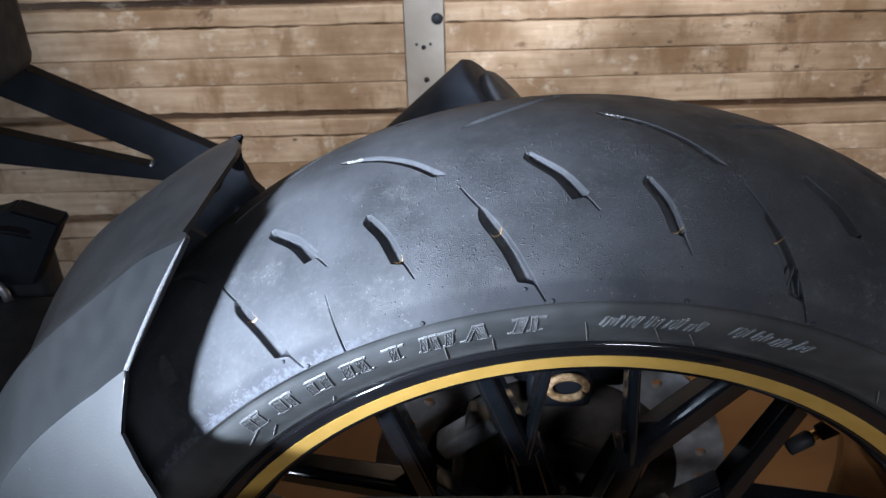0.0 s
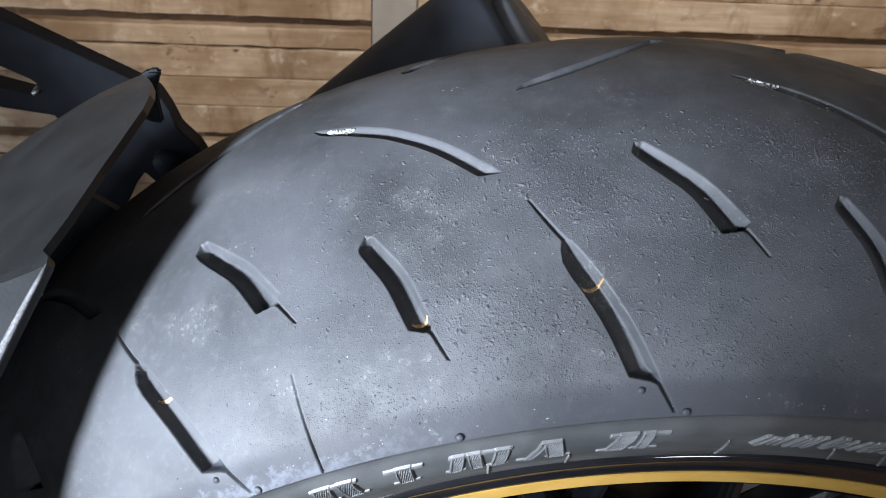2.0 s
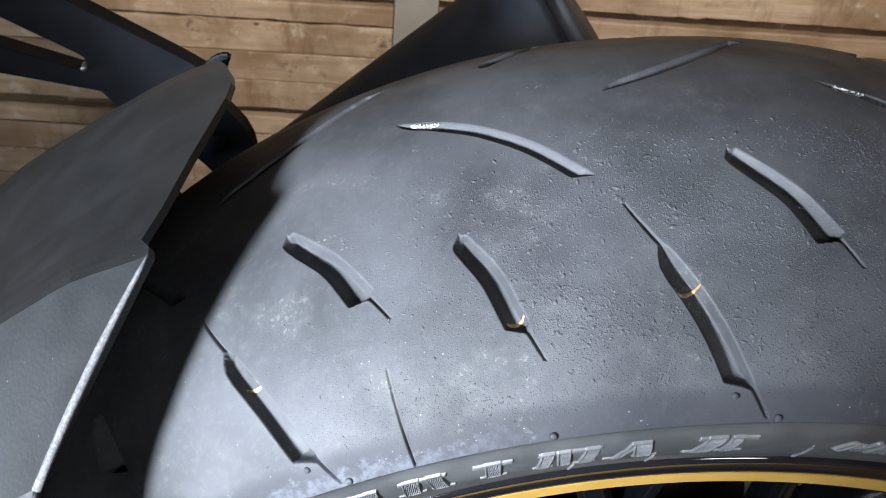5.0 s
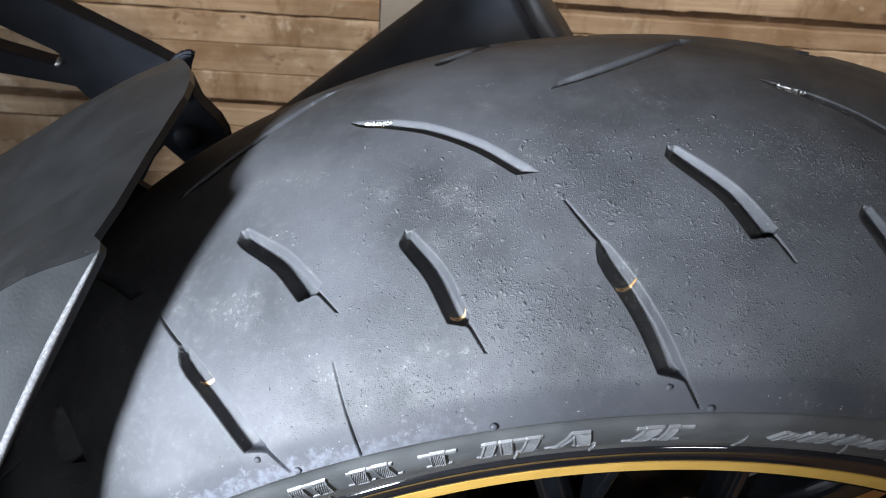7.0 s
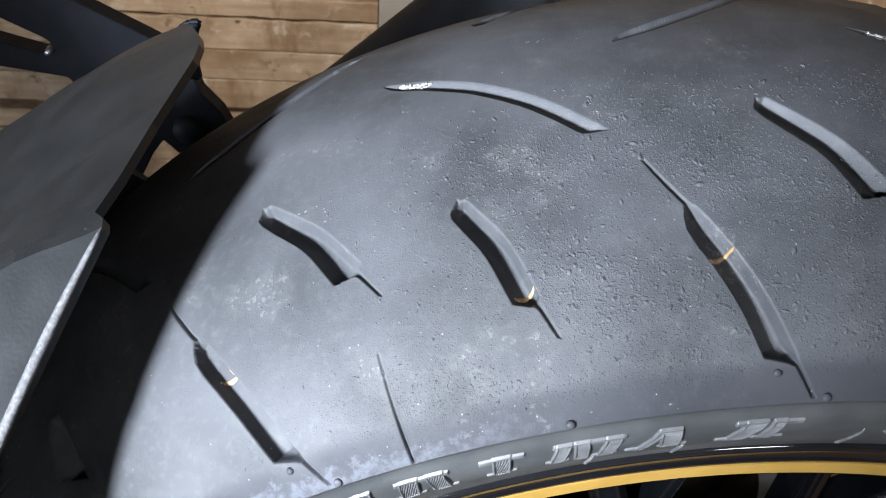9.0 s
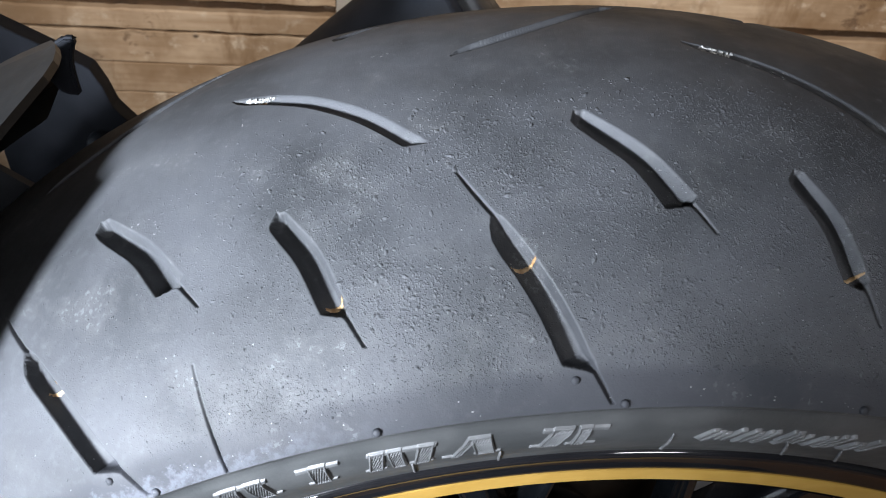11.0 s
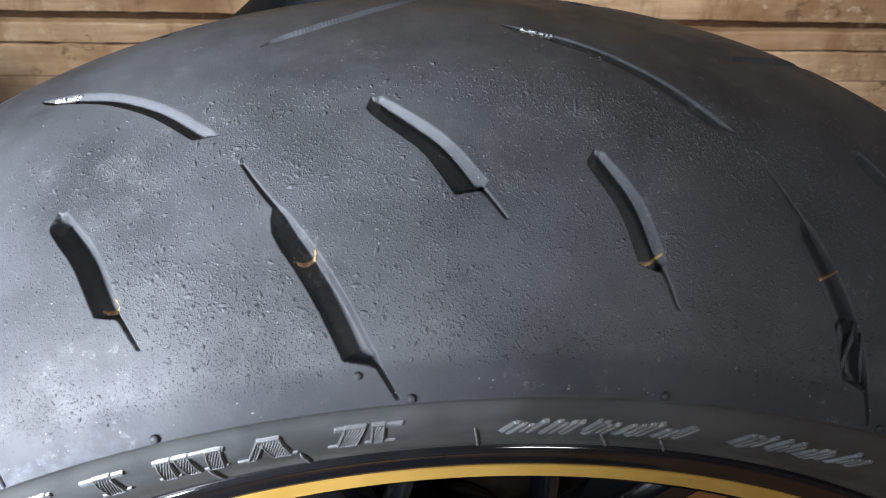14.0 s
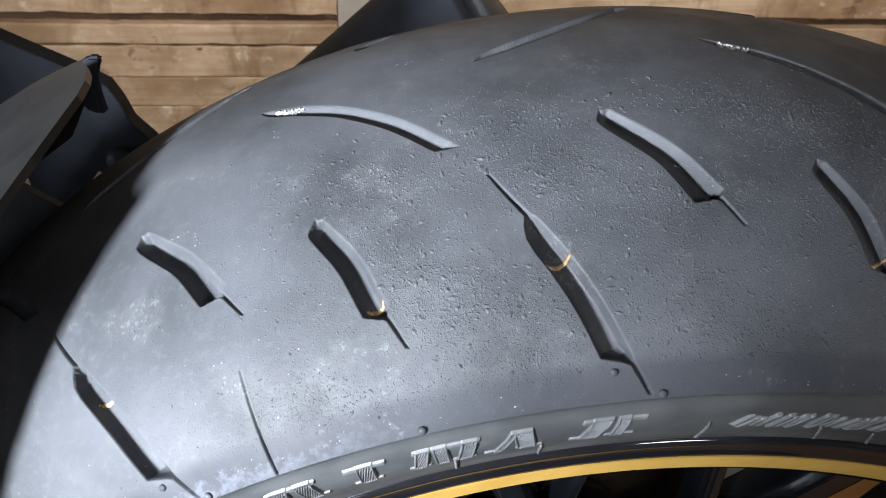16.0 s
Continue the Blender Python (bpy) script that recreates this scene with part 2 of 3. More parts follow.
def tube(bm, path, radius, sides=10):
    """A round bar along points; radius may be one number or one for each point."""
    pts = [Vector(p) for p in path]
    rr = radius if isinstance(radius, (list, tuple)) else [radius] * len(pts)
    rings = []
    for i, p in enumerate(pts):
        d = (pts[min(i + 1, len(pts) - 1)] - pts[max(i - 1, 0)]).normalized()
        side = d.cross(Vector((0, 0, 1)) if abs(d.z) < 0.9 else Vector((1, 0, 0))).normalized()
        up = side.cross(d)
        rings.append([bm.verts.new(p + rr[i] * (math.cos(2 * math.pi * k / sides) * side + math.sin(2 * math.pi * k / sides) * up)) for k in range(sides)])
    for a, b in zip(rings, rings[1:]):
        for k in range(sides):
            bm.faces.new((a[k], a[(k + 1) % sides], b[(k + 1) % sides], b[k]))
    bm.faces.new(rings[0])
    bm.faces.new(rings[-1])
    return bm


def lathe(bm, profile, n=288, closed=False):
    """Turns a profile of (along the axle, radius) round the axle, which lies along y."""
    rings = [[bm.verts.new((r * math.sin(2 * math.pi * i / n), a, r * math.cos(2 * math.pi * i / n))) for a, r in profile] for i in range(n)]
    last = len(profile) if closed else len(profile) - 1
    for i in range(n):
        p, q = rings[i], rings[(i + 1) % n]
        for k in range(last):
            j = (k + 1) % len(profile)
            bm.faces.new((p[k], p[j], q[j], q[k]))
    return bm


def slab(bm, outline, y0, y1, bevel=0.0):
    """An upright plate: an outline in x and z, from y0 to y1."""
    verts = [bm.verts.new((x, y0, z)) for x, z in outline]
    face = bm.faces.new(verts)
    ext = bmesh.ops.extrude_face_region(bm, geom=[face])["geom"]
    bmesh.ops.translate(bm, verts=[v for v in ext if isinstance(v, bmesh.types.BMVert)], vec=(0, y1 - y0, 0))
    if bevel:
        bmesh.ops.bevel(bm, geom=bm.edges[:], offset=bevel, segments=2, affect="EDGES")
    return bm


def polar(theta, r, y):
    return (r * math.sin(radians(theta)), y, r * math.cos(radians(theta)))


# ---- the room ----
def plain_box(name, lo, hi, material, label):
    me = mesh_of(name, box(bmesh.new(), lo, hi), material, False)
    return tagged(new(name, me), label, "", "", "structure")


plain_box("floor", (-2.6, -2.3, -0.12), (2.6, 1.8, 0.0), FLOOR, "smooth ochre-brown garage floor")
# unseen wall; its opening is added to let the side light in
bm = bmesh.new()
for lo, hi in (((-2.72, -2.3, 1.5), (-2.6, 1.8, 2.45)), ((-2.72, -2.3, 0.0), (-2.6, -1.7, 1.5)), ((-2.72, 0.6, 0.0), (-2.6, 1.8, 1.5))):
    box(bm, lo, hi)
tagged(new("wall_left", mesh_of("wall_left", bm, BOARD, False)), "unseen plain grey wall with opening added for the side light", "", "", "structure")
plain_box("wall_right", (2.6, -2.3, 0.0), (2.72, 1.8, 2.45), BOARD, "plain grey boarded garage wall")
# unseen front wall and ceiling, kept dark to cut reflections on the bike
plain_box("wall_front", (-2.72, -2.42, 0.0), (2.72, -2.3, 2.45), DARK_ROOM, "unseen front wall, dark to cut reflections")
plain_box("ceiling", (-2.72, -2.42, 2.45), (2.72, 1.95, 2.55), DARK_ROOM, "unseen ceiling, dark to cut reflections")

WALL = pose(0.0, 1.20, 0.0, 0, 0, 1.1)
wall = tagged(new("wall_back", mesh_of("wall_back", box(bmesh.new(), (-2.9, 0.016, 0.0), (2.9, 0.09, 2.45)), RAW, False)),
              "weathered brown wooden wall of narrow horizontal planks", "", "", "structure")
wall.matrix_world = WALL

# ---- the motorcycle ----
CX, CY, CZ = 0.0763, 0.4055, 0.3202
RC, RHO, LAT = 0.3202, 0.0626, 0.1005
bike = tagged(new("motorcycle"), "black motorcycle with gold-striped rear wheel on brown floor", "motorcycle")
bike.location = (CX, CY, 0.0)
AXLE = (0.0, 0.0, CZ)

# tread: right-hand edge of each cut as (degrees round, degrees across), its width in mm by degrees across,
# the extra width of its eased right side, the share of the width over which that side slopes, its share of the full depth, and how flat its floor is
PITCH, MIDDLE = 23.9, -0.9
CUTS = (
    ([(-11.78, -30.7), (-10.40, -39.2), (-9.90, -41.0), (-8.80, -47.8), (-7.62, -56.7), (-6.68, -66.6), (-6.45, -68.3), (-5.75, -74.9)],
     [(-30.7, 0.5), (-34.0, 0.9), (-39.3, 1.1), (-40.4, 3.4), (-42.0, 5.0), (-44.5, 5.7), (-53.0, 5.9), (-65.0, 6.5), (-67.3, 2.2), (-68.4, 1.1), (-74.9, 0.8)], 0.0004, 0.19, 1.0, 4.0),
    ([(-5.8, -21.3), (-3.06, -30.3), (-1.5, -38.8), (-1.3, -39.8), (-0.5, -44.5)],
     [(-21.3, 3.4), (-22.3, 4.1), (-24.0, 4.6), (-30.4, 5.2), (-38.0, 6.4), (-39.3, 1.4), (-40.0, 1.0), (-44.5, 0.7)], 0.0019, 0.26, 1.0, 2.8),
    ([(3.85, -32.7), (5.36, -40.8), (6.25, -51.4), (6.45, -52.6), (7.05, -58.7)],
     [(-32.7, 3.2), (-33.4, 4.2), (-36.0, 4.6), (-41.0, 4.9), (-50.5, 5.0), (-52.2, 1.5), (-53.0, 1.0), (-58.7, 0.7)], 0.0014, 0.26, 1.0, 2.8),
    ([(-23.2, 0.4), (-20.8, -2.5), (-18.4, -7.0), (-15.7, -14.2), (-13.0, -24.0)],
     [(0.4, 0.6), (-0.2, 2.4), (-1.0, 3.5), (-3.5, 4.4), (-14.0, 4.6), (-22.3, 4.6), (-24.0, 0.8)], 0.0003, 0.40, 0.42, 2.6),
)
N_PITCH = 15


def smooth01(x):
    x = np.clip(x, 0, 1)
    return x * x * (3 - 2 * x)


GRID = []


def cut_depth(t, p):
    """How deep the tread is cut at a place."""
    thetas, phis, cut = GRID[0]
    return float(cut[min(np.searchsorted(thetas, t), len(thetas) - 1), min(np.searchsorted(phis, p), len(phis) - 1)])


def build_tyre():
    thetas = np.concatenate([np.arange(-44, 26, 0.05), np.arange(26, 316, 0.8)])
    phis = np.concatenate([np.arange(-76.2, 2, 0.2), np.arange(2, 33, 0.35), np.arange(33, 76.3, 0.9)])
    arc = np.concatenate([[0], np.cumsum(np.hypot(np.diff(LAT * np.sin(np.radians(phis))), np.diff(RHO * np.cos(np.radians(phis)))))])
    arc -= np.interp(0, phis, arc)
    big_r = RC - RHO + RHO * np.cos(np.radians(phis))
    cut = np.zeros((len(thetas), len(phis)))
    for k in range(-1, N_PITCH - 1):
        for line, widths, extra, easy, deep, flat in CUTS:
            for far in (False, True):
                pts = np.array(line, float)
                wid = np.array(widths, float)
                shift = k * PITCH + (11.85 if far else 0)
                if far:
                    pts[:, 1], wid[:, 0] = 2 * MIDDLE - pts[:, 1], 2 * MIDDLE - wid[:, 0]
                    wid = wid[::-1] if wid[0, 0] > wid[-1, 0] else wid
                else:
                    wid = wid[::-1]
                if abs(pts[:, 1]).max() > 76:
                    continue
                th = pts[:, 0] + shift + 0.13
                wid[:, 1] = np.where(wid[:, 1] > 2.0, wid[:, 1] + 0.25, wid[:, 1] + 0.15)
                th = th + 360 * (th.mean() < -44) - 360 * (th.mean() > 316)
                u = np.linspace(0, 1, 40)
                at = np.linspace(0, 1, len(pts))
                tt, pp = np.interp(u, at, th), np.interp(u, at, pts[:, 1])
                for _ in range(9):
                    tt[1:-1], pp[1:-1] = (tt[:-2] + 2 * tt[1:-1] + tt[2:]) / 4, (pp[:-2] + 2 * pp[1:-1] + pp[2:]) / 4
                i0, i1 = np.searchsorted(thetas, tt.min() - 3.2), np.searchsorted(thetas, tt.max() + 1.5)
                j0, j1 = np.searchsorted(phis, pp.min() - 2), np.searchsorted(phis, pp.max() + 2)
                if i1 - i0 < 2 or j1 - j0 < 2:
                    continue
                rr = np.interp(pp, phis, big_r)
                mid = np.radians(tt.mean())
                ax, ay = rr * (np.radians(tt) - mid), np.interp(pp, phis, arc)
                gx = np.radians(thetas[i0:i1, None]) * big_r[None, j0:j1] - mid * big_r[None, j0:j1]
                gy = np.broadcast_to(arc[None, j0:j1], gx.shape)
                best = np.full(gx.shape, 1e9)
                side, here = np.zeros(gx.shape), np.zeros(gx.shape)
                over = np.zeros(gx.shape)
                sgn = -1.0 if far else 1.0
                for s in range(len(ax) - 1):
                    dx, dy = ax[s + 1] - ax[s], ay[s + 1] - ay[s]
                    ll = math.hypot(dx, dy)
                    f0 = ((gx - ax[s]) * dx + (gy - ay[s]) * dy) / (ll * ll)
                    f = np.clip(f0, 0, 1)
                    d = np.hypot(gx - ax[s] - f * dx, gy - ay[s] - f * dy)
                    n = sgn * ((gx - ax[s]) * dy - (gy - ay[s]) * dx) / ll
                    m = d < best
                    best[m] = d[m]
                    side[m] = n[m]
                    here[m] = (pp[s] + f * (pp[s + 1] - pp[s]))[m]
                    beyond = np.where(s == 0, np.maximum(-f0, 0), 0) + np.where(s == len(ax) - 2, np.maximum(f0 - 1, 0), 0)
                    over[m] = (beyond * ll)[m]
                w = np.interp(here, wid[:, 0], wid[:, 1]) / 1000 - 2.0 * over
                wider = extra * smooth01((w - 0.0015) / 0.0025)
                side, w = side + wider, w + wider
                depth = deep * np.interp(w, [0.0, 0.0012, 0.004, 0.007], [0.0005, 0.0012, 0.0037, 0.0046])
                x = side / np.maximum(w, 1e-5)
                # a planed wall on the eased side, then a hollow floor that rises to the other edge
                hollow = np.sqrt(np.clip(1 - np.abs(2 * np.clip(x, 0, 1) - 1) ** flat, 0, 1))
                a = np.clip(x / easy, 0, None)
                planed = math.sqrt(1 - (1 - 2 * easy) ** flat) * 1.3 * a * a / (a + 0.3)
                h = depth * np.clip(np.minimum(planed, hollow) - np.clip(0.16 - np.abs(planed - hollow), 0, None) ** 2 / 0.64 * (x < 0.6), 0, None) * smooth01((w - side + 0.0002) / 0.0005) * (w > 0) * (side > -0.0001)
                # a slight lip of rubbed rubber along the eased side
                lip = 0.00016 * np.exp(-((side + 0.0006) / 0.0004) ** 2) * (w > 0.0025)
                cut[i0:i1, j0:j1] = np.where(h > 0, np.maximum(cut[i0:i1, j0:j1], h), cut[i0:i1, j0:j1] - lip)
    # a mould seam across the shoulder
    sx = (thetas[:, None] + 25.05) * np.radians(1) * big_r[None]
    cut = np.maximum(cut, np.interp(phis, (-76, -66, -54), (0.0013, 0.0010, 0.0003))[None] * smooth01(1 - np.abs(sx) / 0.00050) * ((phis > -76.1) & (phis < -54))[None])
    # slight waviness of worn rubber
    cut = cut + 0.00015 * (np.sin(np.radians(thetas * 15 * 1.0))[:, None] * np.cos(np.radians(phis * 4))[None])
    GRID.append((thetas, phis, cut))
    ny, nz = np.sin(np.radians(phis)) / LAT, np.cos(np.radians(phis)) / RHO
    ln = np.hypot(ny, nz)
    y = LAT * np.sin(np.radians(phis))[None] - cut * (ny / ln)[None]
    r = big_r[None] - cut * (nz / ln)[None]
    t = np.radians(thetas)[:, None]
    co = np.stack([r * np.sin(t), y + 0 * t, r * np.cos(t)], -1).reshape(-1, 3)
    nt, npn = len(thetas), len(phis)
    i, j = np.meshgrid(np.arange(nt), np.arange(npn - 1), indexing="ij")
    i2 = (i + 1) % nt
    quads = np.stack([i * npn + j, i2 * npn + j, i2 * npn + j + 1, i * npn + j + 1], -1).reshape(-1, 4)
    me = bpy.data.meshes.new("tyre")
    me.vertices.add(len(co))
    me.vertices.foreach_set("co", co.astype(np.float32).ravel())
    me.loops.add(quads.size)
    me.loops.foreach_set("vertex_index", quads.astype(np.int32).ravel())
    me.polygons.add(len(quads))
    me.polygons.foreach_set("loop_start", np.arange(0, quads.size, 4, dtype=np.int32))
    me.update(calc_edges=True)
    me.validate()
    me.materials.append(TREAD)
    me.shade_smooth()
    ob = new("tyre", me)
    ob.parent, ob.location = bike, AXLE
    return tagged(ob, "worn black rubber tyre with slanted tread grooves")


tyre = build_tyre()


def side_profile(s):
    """Sidewall from the tread's edge to the rim."""
    return [(s * a, r) for a, r in ((0.0975, 0.2726), (0.0973, 0.2716), (0.0956, 0.2707), (0.0964, 0.2682), (0.0958, 0.2630), (0.0934, 0.2572), (0.0904, 0.2518),
                                    (0.0872, 0.2468), (0.0850, 0.2432), (0.0848, 0.2424), (0.0836, 0.2418), (0.0826, 0.2402), (0.0800, 0.2386), (0.0720, 0.2360))]


def side_y(r):
    p = side_profile(1.0)
    return float(np.interp(-r, [-b for a, b in p], [a for a, b in p]))


part("sidewall", lathe(bmesh.new(), side_profile(-1), 360), SIDE, tyre, "dark smooth rubber sidewall with moulded marks")
part("sidewall", lathe(bmesh.new(), side_profile(1), 180), SIDE, tyre)


# raised moulded patches, each the size of one moulded character
def embossed(name, t0, t1, r0, r1, height):
    """A patch of the near sidewall, raised by height(u, v) millimetres; u and v run from 0 to 1 round and outwards."""
    nu, nv = max(12, round((t1 - t0) * 36)), 56
    bm = bmesh.new()
    rows = []
    for i in range(nu + 1):
        u = i / nu
        row = []
        for j in range(nv + 1):
            v = j / nv
            r = r0 + (r1 - r0) * v
            row.append(bm.verts.new(polar(t0 + (t1 - t0) * u, r, -side_y(r) + 0.00005 - height(u, v) / 1000)))
        rows.append(row)
    for a, b in zip(rows, rows[1:]):
        for j in range(nv):
            bm.faces.new((a[j], a[j + 1], b[j + 1], b[j]))
    return part(name, bm, MOULD, tyre)


def block(wide, stems, caps):
    """A moulded shape of leaning hatched stems with raised rims, joined by thin caps along the top and bottom. stems: (foot, head, width), caps: (from, to, height), as shares of the patch."""
    def height(u, v):
        x, y = (u - 0.05 - 0.16 * v) / 0.78, (v - 0.06) / 0.88
        best, lift = -9.0, 0.0
        for foot, head, w in stems:
            mid = foot + (head - foot) * y
            e = min((w / 2 - abs(x - mid)) * wide, y * 6.6, (1 - y) * 6.6)
            best = max(best, e)
        thin = max(min((x - a) * wide, (b - x) * wide, (0.055 - abs(y - h)) * 6.6) for a, b, h in caps)
        if thin > -0.2:
            lift = min(1.0, 1 + thin / 0.2) * 0.62
        if best > 0.36:
            inner = 0.58 if (x * wide * 1.5 - y * 3.6) % 1.0 < 0.5 else 0.28
            return inner
        if best > -0.2:
            lift = max(lift, min(1.0, 1 + best / 0.2) * 0.80)
        return lift
    return height


def bars(seed):
    """Slanted raised bars of uneven length."""
    rng = random.Random(seed)
    strokes = [(c, rng.uniform(0.04, 0.32), rng.uniform(0.62, 0.96), rng.uniform(0.05, 0.085)) for c in (0.24, 0.44, 0.62, 0.80)]

    def height(u, v):
        best = 0.0
        for c, lo, hi, w in strokes:
            x = u - c - 0.42 * (v - 0.5)
            best = max(best, 0.9 * min(1.0, max(0.0, 1.6 - abs(x) / w)) * min(1.0, max(0.0, (v - lo) / 0.06)) * min(1.0, max(0.0, (hi - v) / 0.06)))
        return best
    return height


for t0, t1, stems, caps in ((-40.8, -36.6, ((0.32, 0.32, 0.34), (0.70, 0.70, 0.30)), ((0.1, 0.9, 0.08), (0.1, 0.9, 0.92))),
                            (-36.5, -32.2, ((0.30, 0.30, 0.34), (0.74, 0.70, 0.24)), ((0.0, 0.58, 0.08), (0.05, 0.9, 0.92))),
                            (-32.1, -27.8, ((0.25, 0.25, 0.30), (0.75, 0.75, 0.30)), ((0.2, 0.8, 0.07), (0.2, 0.8, 0.93))),
                            (-28.0, -23.1, ((0.26, 0.26, 0.28), (0.78, 0.64, 0.26)), ((0.0, 0.50, 0.08), (0.05, 0.85, 0.92), (0.6, 1.0, 0.08))),
                            (-22.9, -19.5, ((0.50, 0.50, 0.36),), ((0.18, 0.82, 0.08), (0.05, 0.95, 0.92))),
                            (-19.2, -14.3, ((0.16, 0.16, 0.20), (0.52, 0.40, 0.20), (0.84, 0.84, 0.22)), ((0.0, 0.32, 0.08), (0.66, 1.0, 0.08), (0.02, 0.98, 0.93))),
                            (-14.8, -10.7, ((0.22, 0.44, 0.14), (0.76, 0.56, 0.32)), ((0.0, 0.34, 0.08), (0.56, 1.0, 0.08))),
                            (-10.0, -5.5, ((0.28, 0.34, 0.30), (0.74, 0.66, 0.18)), ((0.0, 0.42, 0.08), (0.56, 1.0, 0.08), (0.05, 0.5, 0.92), (0.6, 1.0, 0.92)))):
    embossed("embossed_block", t0, t1, 0.2543, 0.2664, block((t1 - t0) * 4.4 * 0.78, stems, caps))
for n, (t0, w) in enumerate(((-0.8, 2.4), (1.6, 1.9), (3.6, 1.9), (5.6, 2.1), (7.8, 2.0), (12.2, 2.1), (14.4, 2.1), (16.6, 2.1), (18.8, 2.1))):
    embossed("embossed_mark", t0 - 0.1, t0 + w + 0.1, 0.2537, 0.2646, bars(n))
# mould ribs by the rim
for t0, ra, t1, rb in ((-2.0, 0.2596, -1.4, 0.2416), (4.9, 0.2555, 6.6, 0.2416), (8.7, 0.2526, 10.4, 0.2416), (-16.2, 0.2563, -16.8, 0.2416), (-11.3, 0.2539, -11.5, 0.2416),
                       (-30.4, 0.2469, -31.4, 0.2416), (31.0, 0.2517, 33.2, 0.2440), (-39.6, 0.2550, -42.6, 0.2494), (-38.0, 0.2505, -40.0, 0.2447)):
    rib = [(t0 + (t1 - t0) * f / 9, ra + (rb - ra) * f / 9) for f in range(10)]
    part("mould_rib", tube(bmesh.new(), [polar(t, r, -side_y(r) - 0.0003) for t, r in rib], [0.0002] + [0.00042] * 8 + [0.0003], 6), RIB, tyre)


def on_tread(t, p, h=0.0):
    q = radians(p)
    ny, nz = math.sin(q) / LAT, math.cos(q) / RHO
    n = math.hypot(ny, nz)
    return Vector(polar(t, RC - RHO + RHO * math.cos(q) + h * nz / n, LAT * math.sin(q) + h * ny / n))


# crumbs of worn rubber on the near half of the tread
def crumbs(count, seed):
    rng = random.Random(seed)
    verts, faces = [], []
    waves = [(rng.uniform(0.15, 0.6), rng.uniform(0.08, 0.3), rng.uniform(0, 6.28)) for _ in range(6)]
    while len(faces) < count * 6:
        t, p = rng.uniform(-36, 25), rng.uniform(-71, -10)
        thick = 0.55 + 0.13 * sum(math.sin(a * t + b * p + c) for a, b, c in waves)
        thick *= (0.45 + 0.55 * smooth01((t + 30) / 14)) * smooth01((t + 40) / 16) * (0.25 + 0.75 * smooth01((26 - t) / 14)) * smooth01((p + 72) / 8) * smooth01((-10 - p) / 14)
        if rng.random() > thick or max(cut_depth(t + d, p + e) for d, e in ((0, 0), (0.15, 0.4), (-0.15, -0.4), (0.15, -0.4), (-0.15, 0.4))) > 0.0003:
            continue
        size = (0.62 + 0.38 * smooth01((t + 26) / 12)) * rng.uniform(0.00014, 0.00034) * rng.choice((2.4, 1.5, 1.5, 1.5, 1.5) + (1.0,) * 35)
        turn, long, wave = rng.uniform(0, 6.28), rng.uniform(1.0, 2.0), cut_depth(t, p)
        here = len(verts)
        for k in range(6):
            g = k * math.pi / 3
            a, b = size * long * math.cos(g) * rng.uniform(0.75, 1.2), size * math.sin(g) * rng.uniform(0.75, 1.2)
            u, v = a * math.cos(turn) - b * math.sin(turn), a * math.sin(turn) + b * math.cos(turn)
            verts.append(on_tread(t + math.degrees(u / 0.295), p + v / 0.00143, -0.00003 - wave))
        verts.append(on_tread(t + math.degrees(size * rng.uniform(-0.4, 0.4) / 0.295), p + size * rng.uniform(-0.4, 0.4) / 0.00143, size * rng.uniform(0.26, 0.52) - wave))
        faces += [(here + k, here + (k + 1) % 6, here + 6) for k in range(6)]
    me = bpy.data.meshes.new("crumb_layer")
    me.from_pydata(verts, [], faces)
    me.materials.append(TREAD)
    me.shade_flat()
    return me


ob = new("crumb_layer", crumbs(27000, 8))
ob.parent = tyre
tagged(ob, "small crumbs of worn rubber", kind="stuff")

# small chalky scuffs on the tread
SCUFFS = ((-27.4, -25.0, 5), (-26.3, -27.0, 4), (-20.6, -28.0, 7), (-18.5, -28.3, 9), (-19.3, -31.0, 7), (-29.0, -6.0, 4), (-22.2, -9.5, 3), (-8.6, -20.0, 7), (-12.7, -29.5, 5), (-3.4, -12.0, 6),
          (5.0, -10.0, 5), (-2.5, -33.0, 4), (7.4, -33.5, 6), (11.0, -40.0, 4), (-15.0, 3.0, 5), (-5.0, 8.0, 4))
rng = random.Random(12)
EDGE_SCUFFS = tuple((rng.uniform(-30, 22), rng.uniform(-75.6, -72.5), 2) for _ in range(22))
for t, p, count in SCUFFS + EDGE_SCUFFS:
    bm = bmesh.new()
    for _ in range(count):
        a, b = t + rng.gauss(0, 0.30), p + rng.gauss(0, 0.9)
        turn, size = rng.uniform(0, 6.28), rng.uniform(0.00015, 0.00042)
        ring = [bm.verts.new(on_tread(a + math.degrees(size * rng.uniform(0.5, 1.4) * math.cos(turn + g) / 0.3), b + size * rng.uniform(0.3, 0.9) * math.sin(turn + g) / 0.00143, 0.0)) for g in (0, 1.0, 2.1, 3.1, 4.2, 5.2)]
        top = bm.verts.new(on_tread(a, b, 0.00010))
        for k in range(6):
            bm.faces.new((ring[k], ring[(k + 1) % 6], top))
    part("scuff_mark", bm, SCUFF, tyre, "small chalky scuff marks", smooth=False)

